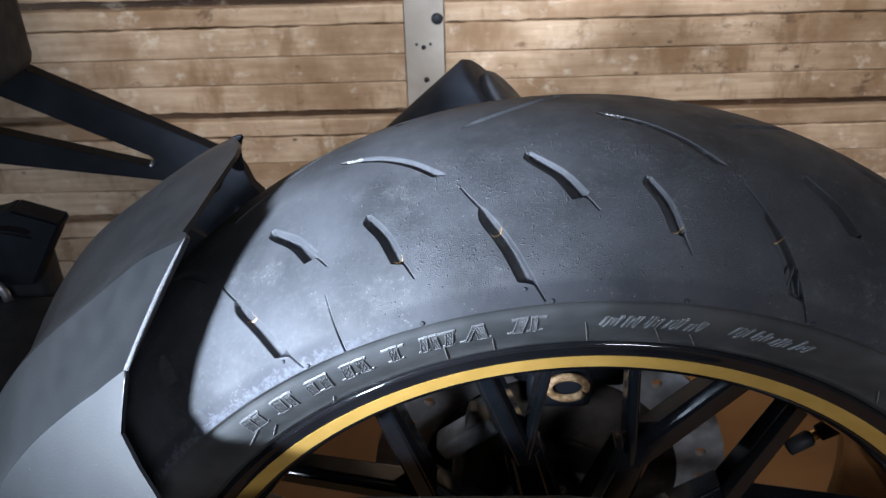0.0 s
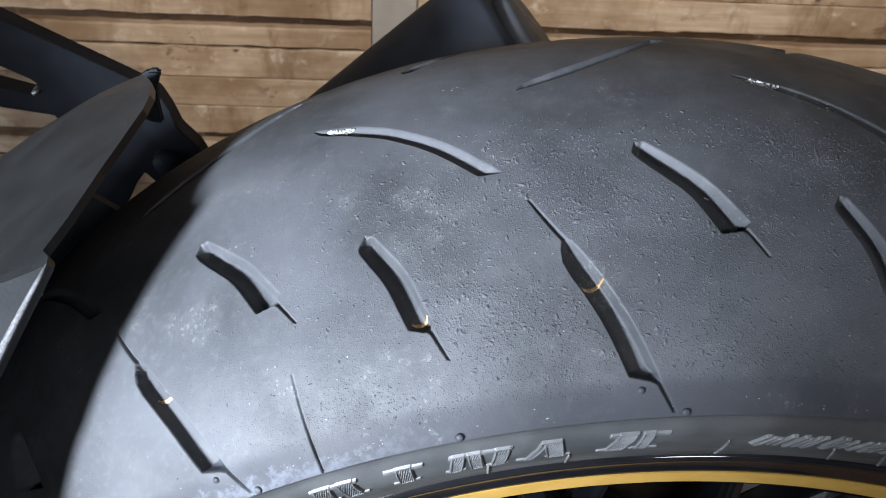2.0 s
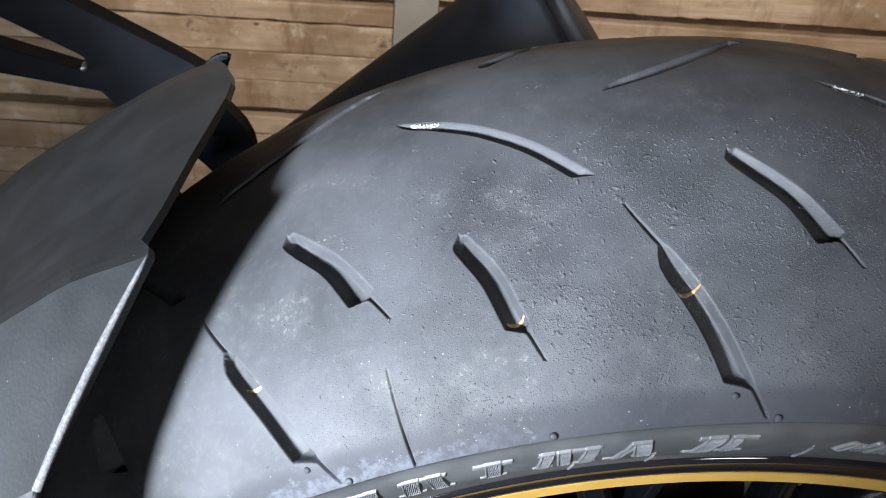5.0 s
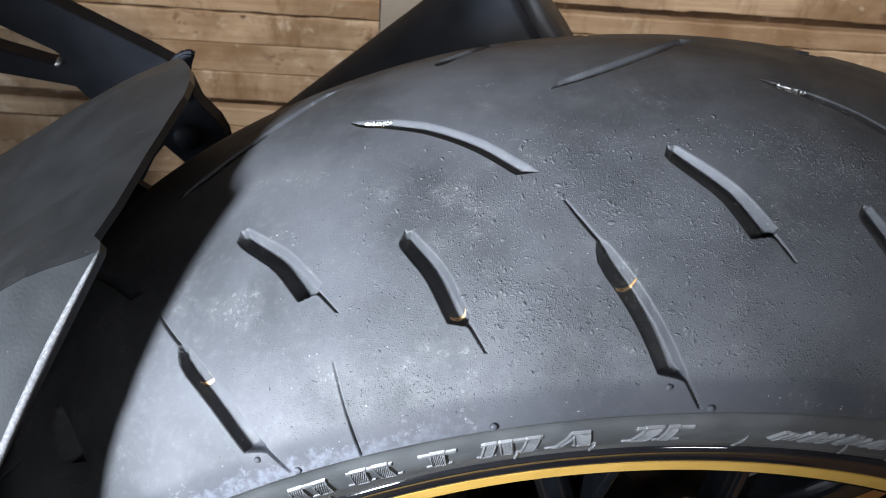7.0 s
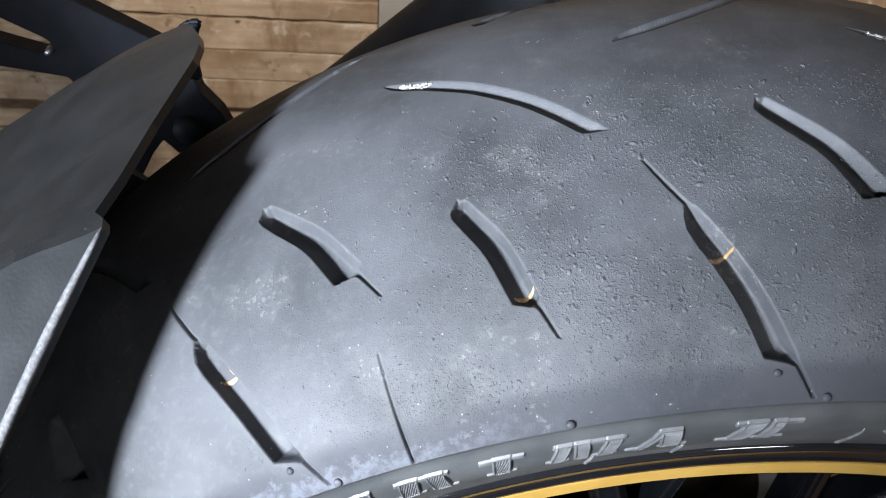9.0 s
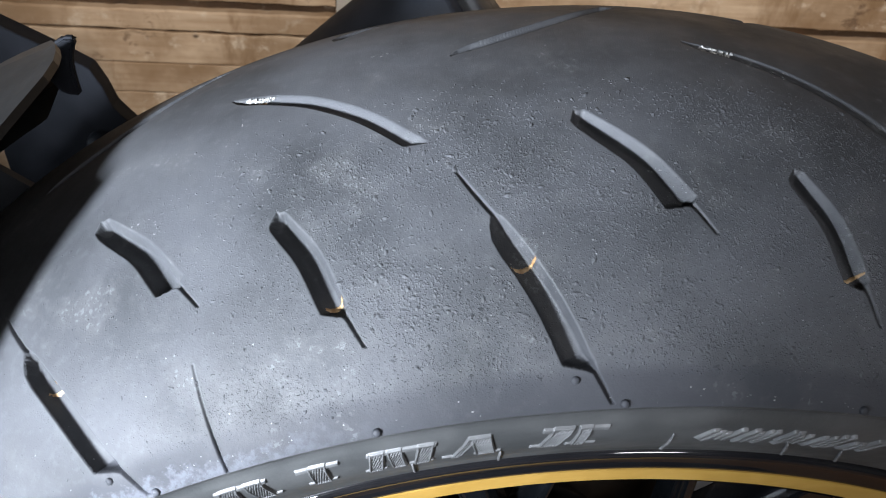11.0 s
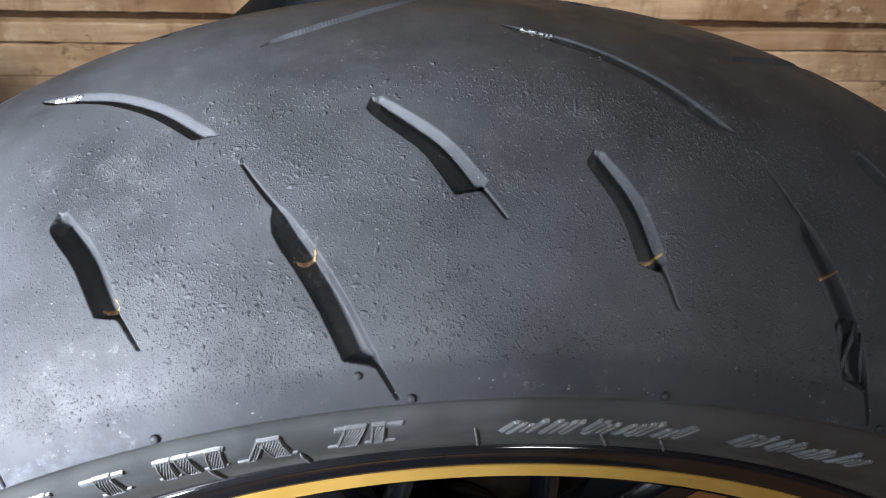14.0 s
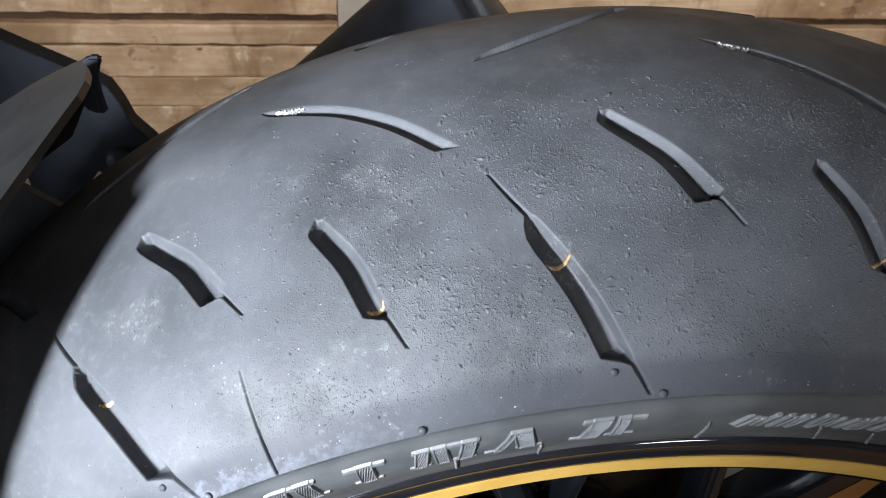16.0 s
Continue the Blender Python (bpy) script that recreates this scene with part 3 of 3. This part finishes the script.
# vent nubs near the tread's edge
for k in range(-3, 4):
    for t, p, r in ((6.9 + 12.0 * k, -75.2, 0.0011),):
        a, b = on_tread(t, p, -0.0004), on_tread(t, p, 0.0009)
        part("rubber_nub", tube(bmesh.new(), [a, a.lerp(b, 0.7), b], [r, r, r * 0.6], 8), TREAD, tyre)
for t, p in ((-7.4, -69.9), (-31.2, -69.6)):
    part("rubber_nub", tube(bmesh.new(), [on_tread(t, p, -0.0004), on_tread(t, p, 0.0006)], [0.0012, 0.0008], 8), TREAD, tyre)

# torn rubber in one groove
def torn(line, lift, w):
    bm = bmesh.new()
    rows = []
    for k, ((t, p), h, ww) in enumerate(zip(line, lift, w)):
        a = on_tread(t, p, h)
        across = on_tread(t + 0.5, p, h + 0.0006 * (-1) ** k) - a
        across.normalize()
        up = (on_tread(t, p, h + 0.001) - a).normalized()
        rows.append([bm.verts.new(a + across * (ww * x) + up * (0.0006 * z)) for x, z in ((-0.5, -0.4), (-0.35, 0.5), (0.1, 0.9), (0.5, 0.2), (0.3, -0.6))])
    for a, b in zip(rows, rows[1:]):
        for k in range(5):
            bm.faces.new((a[k], a[(k + 1) % 5], b[(k + 1) % 5], b[k]))
    bm.faces.new(rows[0])
    bm.faces.new(rows[-1])
    return bm


part("torn_flap", torn([(16.15, -56.0), (16.0, -58.0), (15.85, -60.0), (15.75, -62.5), (15.8, -65.0), (15.9, -66.5)], [-0.0006, 0.0006, 0.0011, 0.0004, -0.0006, -0.0014], [0.0004, 0.0011, 0.0014, 0.0010, 0.0016, 0.0006]), TREAD, tyre, "torn flap of black rubber")
part("torn_flap", torn([(16.45, -58.0), (16.5, -60.5), (16.6, -63.5), (16.9, -67.0)], [0.0003, 0.0008, 0.0007, 0.0001], [0.0004, 0.0010, 0.0009, 0.0004]), TREAD, tyre)

# residue lines and crumbs in the grooves
rng = random.Random(4)
for k in (-1, 0, 1):
    for t, p, w in ((-8.66, -47.8, 1.24), (6.42, -49.6, 1.12)):
        bm = bmesh.new()
        rows = []
        for i in range(19):
            f = i / 18
            half = 0.26 + 0.30 * math.sin(math.pi * f) * rng.uniform(0.7, 1.2)
            a, b = t + k * PITCH - w * f, p - 1.0 * math.sin(math.pi * f) - 0.4 * f + 0.08 * rng.uniform(-1, 1)
            rows.append([bm.verts.new(on_tread(a, q, lift - cut_depth(a, q))) for q, lift in ((b - half, -0.0002), (b - half * 0.6, 0.00022), (b + half * 0.6, 0.00022), (b + half, -0.0002))])
        for a, b in zip(rows, rows[1:]):
            for q in range(3):
                bm.faces.new((a[q], a[q + 1], b[q + 1], b[q]))
        part("residue_line", bm, TAN, tyre, "thin tan dried residue line")
    for name, count, low, high, size, material, label in (("residue_patch", 110, 0.0, 0.85, 0.00036, CHALK, "chalky pale residue in groove"), ("residue_crumb", 16, 0.75, 1.0, 0.00030, TAN, "tan dried crumbs in groove")):
        bm = bmesh.new()
        for i in range(count):
            f, across = rng.uniform(0.05, 1.0), rng.uniform(low, high)
            if name == "residue_crumb":
                f = rng.uniform(0.6, 1.0)
            a = -22.30 + k * PITCH + 1.75 * f - (0.10 + 0.75 * f) * across
            b = -0.9 - 2.2 * f - 0.25 * across
            where = on_tread(a, b, 0.0002 - max(0.0, cut_depth(a, b)))
            radius = size * rng.uniform(0.6, 1.7)
            made = bmesh.ops.create_icosphere(bm, subdivisions=1, radius=radius, matrix=Matrix.Translation(where))["verts"]
            for v in made:
                v.co = where + (v.co - where) * rng.uniform(0.6, 1.3)
        part(name, bm, material, tyre, label, smooth=False)

# rim
rim_profile = [(-0.0720, 0.2345), (-0.0790, 0.2389), (-0.0812, 0.2391), (-0.0824, 0.2384), (-0.0829, 0.2374), (-0.0828, 0.2366), (-0.0822, 0.2358), (-0.0821, 0.2320), (-0.0819, 0.2312), (-0.0773, 0.2210), (-0.0762, 0.2188),
               (-0.0680, 0.2135), (-0.0450, 0.2095), (-0.0200, 0.2040), (0.0200, 0.2040), (0.0450, 0.2095), (0.0680, 0.2135), (0.0773, 0.2213), (0.0821, 0.2312),
               (0.0846, 0.2356), (0.0815, 0.2393), (0.0720, 0.2345), (0.0500, 0.2180), (0.0, 0.2130), (-0.0500, 0.2180)]
rim = part("rim", lathe(bmesh.new(), rim_profile, 360, True), GLOSS, bike, "gloss black cast alloy wheel rim", where=AXLE)
part("gold_stripe", lathe(bmesh.new(), [(-0.0812, 0.2312), (-0.0824, 0.2312), (-0.0785, 0.2221), (-0.0772, 0.2221)], 360, True), GOLD, rim, "flat gold painted rim stripe").data.set_sharp_from_angle(angle=radians(20))


def spoke(node, ends):
    """A forked spoke: a stem from the hub to a node, and arms from there to the rim."""
    bm = bmesh.new()

    def arm(a, b, wa, wb, da, db, ya, yb):
        pa, pb = Vector(polar(a[0], a[1], ya)), Vector(polar(b[0], b[1], yb))
        d = (pb - pa).normalized()
        out = d.cross(Vector((0, 1, 0))).normalized()
        rows = []
        for p, w, dep in ((pa, wa, da), (pb, wb, db)):
            c = [(-1, -0.55), (-0.6, -1), (0.6, -1), (1, -0.55), (1, 0.8), (-1, 0.8)]
            rows.append([bm.verts.new(p + out * (w / 2 * x) + Vector((0, 1, 0)) * (dep / 2 * y)) for x, y in c])
        for k in range(6):
            bm.faces.new((rows[0][k], rows[0][(k + 1) % 6], rows[1][(k + 1) % 6], rows[1][k]))
        bm.faces.new(rows[0])
        bm.faces.new(rows[1])

    arm((node, 0.045), (node, 0.133), 0.030, 0.022, 0.030, 0.022, -0.025, -0.032)
    for t, w in ends:
        arm((node, 0.126), (t, 0.2110), w * 1.1, w, 0.022, 0.018, -0.032, -0.042)
    bmesh.ops.bevel(bm, geom=bm.edges[:], offset=0.0012, segments=2, affect="EDGES", profile=0.5)
    return bm


for node, ends in ((-42, ((-31.5, 0.014), (-54.0, 0.012))), (-13, ((-4.5, 0.006), (-15.5, 0.013))), (15, ((7.2, 0.007), (24.5, 0.017))), (46, ((34.6, 0.013), (68.0, 0.009)))):
    part("spoke", spoke(node, ends), SPOKE, rim, smooth=False)
for k in range(8):
    node = 76 + 30 * k
    part("spoke", spoke(node, ((node - 8, 0.012), (node + 10, 0.014))), SPOKE, rim, smooth=False)

v0, v1 = Vector(polar(52.2, 0.2075, -0.012)), Vector(polar(49.6, 0.1715, -0.019))
part("valve_stem", tube(bmesh.new(), [v0, v0.lerp(v1, 0.1), v0.lerp(v1, 0.45)], [0.0085, 0.0062, 0.0050], 16), BLACK, rim, "black rubber valve stem")
part("valve_thread", tube(bmesh.new(), [v0.lerp(v1, 0.43), v0.lerp(v1, 0.60)], 0.0030, 14), BRASS, rim, "brass valve thread")
part("valve_cap", tube(bmesh.new(), [v0.lerp(v1, 0.57), v0.lerp(v1, 0.62), v0.lerp(v1, 0.98), v1], [0.0040, 0.0052, 0.0048, 0.0030], 12), BLACK, rim, "ribbed black valve cap")

hub = part("hub", lathe(bmesh.new(), [(-0.055, 0.012), (-0.055, 0.034), (-0.048, 0.040), (-0.030, 0.052), (0.045, 0.056), (0.058, 0.050), (0.058, 0.012)], 64, True), SPOKE, bike, "black wheel hub", where=AXLE)


def holed_disc(y0, y1, ri, ro, holes, hole_r, ring_r):
    """A disc with round holes through it."""
    bm = bmesh.new()
    n = 8
    for k in range(holes):
        c0, c1 = 2 * math.pi * k / holes, 2 * math.pi * (k + 1) / holes
        cm = (c0 + c1) / 2
        rim_pts, hole_pts = [], []
        for i in range(4 * n):
            side, f = divmod(i, n)
            f = f / n
            if side == 0:
                g, r = c0 + (c1 - c0) * f, ri
            elif side == 1:
                g, r = c1, ri + (ro - ri) * f
            elif side == 2:
                g, r = c1 + (c0 - c1) * f, ro
            else:
                g, r = c0, ro + (ri - ro) * f
            rim_pts.append((r * math.sin(g), r * math.cos(g)))
            hx, hz = ring_r * math.sin(cm), ring_r * math.cos(cm)
            q = math.atan2(rim_pts[-1][1] - hz, rim_pts[-1][0] - hx)
            hole_pts.append((hx + hole_r * math.cos(q), hz + hole_r * math.sin(q)))
        rows = [[bm.verts.new((x, y, z)) for x, z in pts] for y, pts in ((y0, rim_pts), (y0, hole_pts), (y1, hole_pts), (y1, rim_pts))]
        for p, q in zip(rows, rows[1:] + rows[:1]):
            for i in range(4 * n):
                j = (i + 1) % (4 * n)
                bm.faces.new((p[i], p[j], q[j], q[i]))
    bmesh.ops.remove_doubles(bm, verts=bm.verts[:], dist=1e-6)
    return bm


disc = part("brake_disc", holed_disc(0.070, 0.075, 0.094, 0.1320, 28, 0.0040, 0.1150), DISC, bike, "drilled grey steel brake disc", smooth=False, where=AXLE)
disc.rotation_euler = (0, radians(7.7), 0)
part("disc_carrier", lathe(bmesh.new(), [(0.060, 0.030), (0.066, 0.045), (0.066, 0.096), (0.072, 0.096), (0.074, 0.030)], 64, True), DIRTY, bike, "oily cast disc carrier", where=AXLE)
bm = bmesh.new()
box(bm, (-0.040, 0.052, 0.100), (0.046, 0.090, 0.152), 0.010, pose(0, 0, 0, 0, 4, 0))
box(bm, (-0.020, 0.044, 0.088), (0.024, 0.070, 0.118), 0.006)
part("brake_caliper", bm, COAT, bike, "dark cast brake caliper", smooth=False, where=AXLE)
part("caliper_bolt", tube(bmesh.new(), [(-0.022, 0.053, 0.134), (-0.022, 0.046, 0.134)], [0.0065, 0.0058], 6), STEEL, bike, smooth=False, where=AXLE)
bm = bmesh.new()
box(bm, (-0.022, -0.010, -0.0075), (0.022, 0.010, 0.0075), 0.004, pose(-0.0615, 0.024, 0.0870, 0, -36, 0), 3)
box(bm, (-0.004, -0.006, -0.046), (0.004, 0.006, 0.0), 0.002, pose(-0.066, 0.028, 0.082, 0, 4, 0))
box(bm, (-0.0035, -0.006, 0.0), (0.0035, 0.006, 0.017), 0.002, pose(-0.0600, 0.024, 0.0930, 0, 12, 0))
part("caliper_bracket", bm, DISC, bike, "worn grey metal caliper bracket", smooth=False, where=AXLE)
ring = [(0.0058 + 0.0125 * math.cos(g), 0.042, 0.1093 + 0.0090 * math.sin(g)) for g in [2 * math.pi * k / 24 for k in range(25)]]
part("cable_ring", tube(bmesh.new(), ring, 0.0028, 8), TAN, bike, "tan dusty ring", where=AXLE)

# swingarm: beam along the near side with an axle plate
bm = bmesh.new()
slab(bm, [(-0.56, 0.115), (-0.30, 0.158), (-0.1300, 0.1740), (-0.1240, 0.1818), (-0.1107, 0.1842), (-0.0162, 0.1842), (0.0064, 0.1820), (0.0160, 0.1755), (0.06, 0.172), (0.085, 0.120), (0.055, 0.020), (0.030, -0.030), (-0.030, -0.030), (-0.055, 0.030), (-0.15, 0.095), (-0.56, 0.030)], -0.150, -0.118, 0.006)
part("swingarm", bm, GUARD, bike, "dark swingarm beam", smooth=False, where=AXLE)
part("axle_nut", lathe(bmesh.new(), [(-0.166, 0.004), (-0.166, 0.016), (-0.150, 0.019), (-0.150, 0.004)], 6, True), STEEL, bike, "steel axle nut", smooth=False, where=AXLE)
part("axle", tube(bmesh.new(), [(0, -0.160, 0), (0, 0.120, 0)], 0.0115, 24), STEEL, bike, where=AXLE)


# mudguard: faceted sheet over the front of the tyre
def guard_rise(t, y):
    """How far the sheet stands above its rear edge's radius, by degrees round and place across."""
    rise = np.interp(-t, (34, 40, 44, 52, 60, 70, 104), (0, 0.0005, 0.002, 0.009, 0.014, 0.018, 0.024))
    rise += 0.0035 * smooth01((-33 - t) / 5) * math.exp(-((y + 0.066) / 0.02) ** 2)
    return float(rise + np.interp(-t, (33, 36, 41, 49, 56, 65, 104), (0.002, 0.005, 0.008, 0.011, 0.010, 0.006, 0.0)) * math.exp(-((y - 0.03) / 0.045) ** 2))


def mudguard():
    rows = [(0.094, 0.322, -43.0), (0.084, 0.332, -38.5), (0.067, 0.3400, -36.2), (0.050, 0.3450, -34.6), (0.044, 0.3475, -33.4), (0.034, 0.3478, -32.4), (0.024, 0.3474, -31.7), (0.016, 0.3470, -31.4),
            (0.007, 0.3466, -31.5), (-0.022, 0.3462, -32.7), (-0.045, 0.3460, -33.3), (-0.058, 0.3458, -33.8), (-0.0625, 0.3455, -33.2), (-0.066, 0.3450, -33.1),
            (-0.110, 0.3243, -40.3), (-0.123, 0.3063, -43.7), (-0.1335, 0.2924, -43.8), (-0.143, 0.2803, -43.5), (-0.152, 0.2680, -44.0)]
    bm = bmesh.new()
    n = 48
    grid = []
    for y, r, t0 in rows:
        line = []
        for j in range(n + 1):
            t = t0 + (-104 - t0) * (j / n) ** 1.15
            line.append(bm.verts.new(polar(t, r + guard_rise(t, y), y)))
        grid.append(line)
    for a, b in zip(grid, grid[1:]):
        for j in range(n):
            bm.faces.new((a[j], a[j + 1], b[j + 1], b[j]))
    bmesh.ops.recalc_face_normals(bm, faces=bm.faces)
    if sum(f.normal.z for f in bm.faces) < 0:
        bmesh.ops.reverse_faces(bm, faces=bm.faces)
    skin = bm.faces[:]
    made = bmesh.ops.solidify(bm, geom=skin, thickness=0.0025)
    return bm


guard = part("mudguard", mudguard(), GUARD, bike, "dusty grey-black plastic mudguard over the tyre", where=AXLE)
guard.data.set_sharp_from_angle(angle=radians(5))
lip = [polar(-33.1 - 7.2 * i / 12, 0.3450 - 0.0207 * i / 12, -0.0660 - 0.0440 * i / 12) for i in range(13)]
part("worn_edge", tube(bmesh.new(), lip, [0.0004] + [0.0007 + 0.0005 * min(1, i / 4) for i in range(12)], 8), EDGE, guard, "pale worn edge of mudguard")
lip = [polar(-40.3 - 3.6 * i / 6, 0.3243 - 0.0165 * i / 6, -0.1100 - 0.0120 * i / 6) for i in range(7)]
part("lower_edge", tube(bmesh.new(), lip, 0.0007, 8), GUARD, guard)
bm = bmesh.new()
slab(bm, [polar(t, r, 0)[0::2] for t, r in ((-37.2, 0.3400), (-36.4, 0.3440), (-35.4, 0.3462), (-34.5, 0.3462), (-33.9, 0.3440), (-34.0, 0.3424), (-34.6, 0.3405), (-35.2, 0.337), (-35.8, 0.332), (-36.4, 0.326), (-37.2, 0.330))], 0.0615, 0.0655, 0.0010)
part("tip_flange", bm, COAT, guard, "small black horn at the tip", smooth=False)

bm = bmesh.new()
out = [(-38, 0.22), (-38, 0.266), (-50.6, 0.270), (-51.2, 0.338), (-60, 0.342), (-80, 0.342), (-100, 0.342), (-100, 0.22), (-80, 0.22), (-60, 0.22), (-50, 0.22)]
part("inner_fender", slab(bm, [polar(t, r, 0)[0::2] for t, r in out], 0.103, 0.107), BLACK, bike, "black inner fender plate", smooth=False, where=AXLE)

# muffler on the far side, rising to the rear
ma = Vector((0.75, 0.0, 0.66)).normalized()
me0 = Vector((0.052 - CX, 0.65 - CY, 0.5485 - CZ))
bm = tube(bmesh.new(), [me0 - ma * 0.42, me0 - ma * 0.36, me0 - ma * 0.05, me0 - ma * 0.003, me0], [0.030, 0.052, 0.056, 0.056, 0.053], 48)
muffler = part("muffler", bm, COAT, bike, "matt black round exhaust muffler", where=AXLE)
part("end_cap", tube(bmesh.new(), [me0 - ma * 0.002, me0 + ma * 0.007, me0 + ma * 0.009], [0.036, 0.036, 0.033], 40), BLACK, muffler, "black muffler end cap")

# hanger plate with two arms, beyond the tyre
out = [(-0.50, 0.714), (-0.170, 0.546), (-0.156, 0.538), (-0.151, 0.528), (-0.1472, 0.5165), (-0.1435, 0.5120), (-0.1375, 0.5050), (-0.1335, 0.4960), (-0.1314, 0.4830), (-0.1467, 0.4598), (-0.1598, 0.4759), (-0.1700, 0.4869), (-0.1765, 0.4785), (-0.1890, 0.4550), (-0.2080, 0.4550), (-0.2100, 0.4950), (-0.2060, 0.5120), (-0.2140, 0.5218), (-0.50, 0.560), (-0.50, 0.608), (-0.225, 0.5345), (-0.2195, 0.5365), (-0.2185, 0.5400), (-0.222, 0.5430), (-0.50, 0.679)]
part("hanger_bracket", slab(bmesh.new(), [(x - CX, z - CZ) for x, z in out], 0.585 - CY, 0.597 - CY, 0.0004), COAT, bike, "black forked hanger bracket", smooth=False, where=AXLE)
part("boss", tube(bmesh.new(), [(-0.1558 - CX, y - CY, 0.4948 - CZ) for y in (0.588, 0.582, 0.579)], [0.0082, 0.0078, 0.0064], 24), COAT, bike, "round black boss on the bracket", where=AXLE)
part("bracket_rivet", tube(bmesh.new(), [(-0.2195 - CX, 0.580 - CY, 0.5370 - CZ), (-0.2195 - CX, 0.586 - CY, 0.5370 - CZ)], [0.0012, 0.0020], 10), STEEL, bike, where=AXLE)
bm = box(bmesh.new(), (-0.60 - CX, 0.40 - CY, 0.640 - CZ), (-0.240 - CX, 0.50 - CY, 0.85 - CZ), 0.010, None, 3)
# upper box is out of view, added to block light from above
box(bm, (-0.80 - CX, 0.340 - CY, 0.785 - CZ), (-0.22 - CX, 0.560 - CY, 0.90 - CZ), 0.02, None, 3)
part("tail_cover", bm, BLACK, bike, "black plastic tail cover with unseen light-blocking top", where=AXLE)
bm = box(bmesh.new(), (-0.40 - CX, 0.415 - CY, 0.630 - CZ), (-0.252 - CX, 0.47 - CY, 0.642 - CZ), 0.005)
part("tail_trim", bm, STEEL, bike, "pale metal tail trim", where=AXLE)
out = [(-0.42, 0.4885), (-0.358, 0.4914), (-0.345, 0.4963), (-0.307, 0.4828), (-0.3436, 0.4252), (-0.42, 0.4252), (-0.42, 0.4759), (-0.3537, 0.4768), (-0.3350, 0.4720), (-0.3345, 0.4785), (-0.3504, 0.4820), (-0.42, 0.4800)]
part("footrest_bracket", slab(bmesh.new(), [(x - CX, z - CZ) for x, z in out], 0.590 - CY, 0.612 - CY, 0.002), COAT, bike, "black footrest bracket with slot", smooth=False, where=AXLE)
ring = [(-0.388 - CX + 0.022 * math.cos(g), 0.585 - CY, 0.415 - CZ + 0.022 * math.sin(g)) for g in [2 * math.pi * k / 24 for k in range(25)]]
part("footrest_ring", tube(bmesh.new(), ring, 0.004, 10), STEEL, bike, "dull steel ring", where=AXLE)
bm = box(bmesh.new(), (-0.95 - CX, 0.42 - CY, 0.12 - CZ), (-0.24 - CX, 0.60 - CY, 0.415 - CZ), 0.016, None, 3)
box(bm, (-0.95 - CX, 0.616 - CY, 0.12 - CZ), (-0.352 - CX, 0.66 - CY, 0.448 - CZ), 0.012, None, 3)
part("rear_frame", bm, BLACK, bike, "black rear frame and engine block", where=AXLE)

# ---- wall planks, batten ----
def plank_mesh(name, x0, x1, h, t, bevel, worn, seed):
    """A long board with uneven edges; worn: how far its lower and upper edges are chewed, in metres."""
    rng = random.Random(seed)
    n = round((x1 - x0) / 0.012)
    bm = bmesh.new()
    rows = []
    slow = [0.0, 0.0]
    for i in range(n + 1):
        x = x0 + (x1 - x0) * i / n
        lo, hi = -h / 2, h / 2
        ends = []
        for e in (0, 1):
            slow[e] += 0.25 * (rng.uniform(-1, 1) - slow[e])
            ends.append(worn[e] * (0.7 * slow[e] + 0.45 * rng.uniform(-1, 1) ** 3))
        lo, hi = lo - ends[0], hi + ends[1]
        front = -t + 0.0004 * rng.uniform(-1, 1)
        rows.append([bm.verts.new((x, y, z)) for y, z in ((0.0, lo), (front + bevel, lo), (front, lo + bevel), (front, hi - bevel), (front + bevel, hi), (0.0, hi))])
    for a, b in zip(rows, rows[1:]):
        for k in range(5):
            bm.faces.new((a[k], b[k], b[k + 1], a[k + 1]))
    bm.faces.new(rows[0])
    bm.faces.new(rows[-1])
    return mesh_of(name, bm, PLANK, False)


KINDS = ((0.0212, 0.0418, 0.016, 0.0012, (0.0005, 0.0030)), (0.0634, 0.0405, 0.016, 0.0012, (0.0006, 0.0005)), (0.1053, 0.0413, 0.016, 0.0012, (0.0028, 0.0006)), (0.1532, 0.0268, 0.016, 0.0022, (0.0022, 0.0026)))
for side, (x0, x1) in enumerate(((-2.6, -0.0675), (-0.0085, 2.6))):
    for kind, (down, h, t, bevel, worn) in enumerate(KINDS):
        two = [plank_mesh("plank", x0, x1, h, t, bevel, worn, 10 * kind + side + 5 * v) for v in (0, 1)]
        for row in range(16):
            z = 0.4724 + 0.168 * 12 - 0.168 * row - down
            if 0.02 < z < 2.43:
                ob = new("plank", two[row % 2])
                ob.parent = wall
                ob.location = (0, 0.0155 + 0.0006 * ((row * 7 + side * 3) % 3), z)

batten = tagged(new("batten", mesh_of("batten", box(bmesh.new(), (-0.0660, -0.003, 0.0), (-0.0100, 0.0158, 2.45), 0.0012), STRAP, False)),
                "pale grey wooden batten with bolt and nail holes", "", "", "structure")
batten.matrix_world = WALL
for name, x, z, r in (("bolt", -0.0195, 0.480, 0.0085), ("nail", -0.037, 0.391, 0.0040), ("nail", -0.040, 0.4396, 0.0035), ("nail", -0.050, 0.4440, 0.0020), ("nail", -0.030, 0.4440, 0.0020)):
    part(name, tube(bmesh.new(), [(x, -0.0032, z), (x, -0.0044 - r * 0.25, z)], [r, r * 0.8], 14), BLACK, batten)
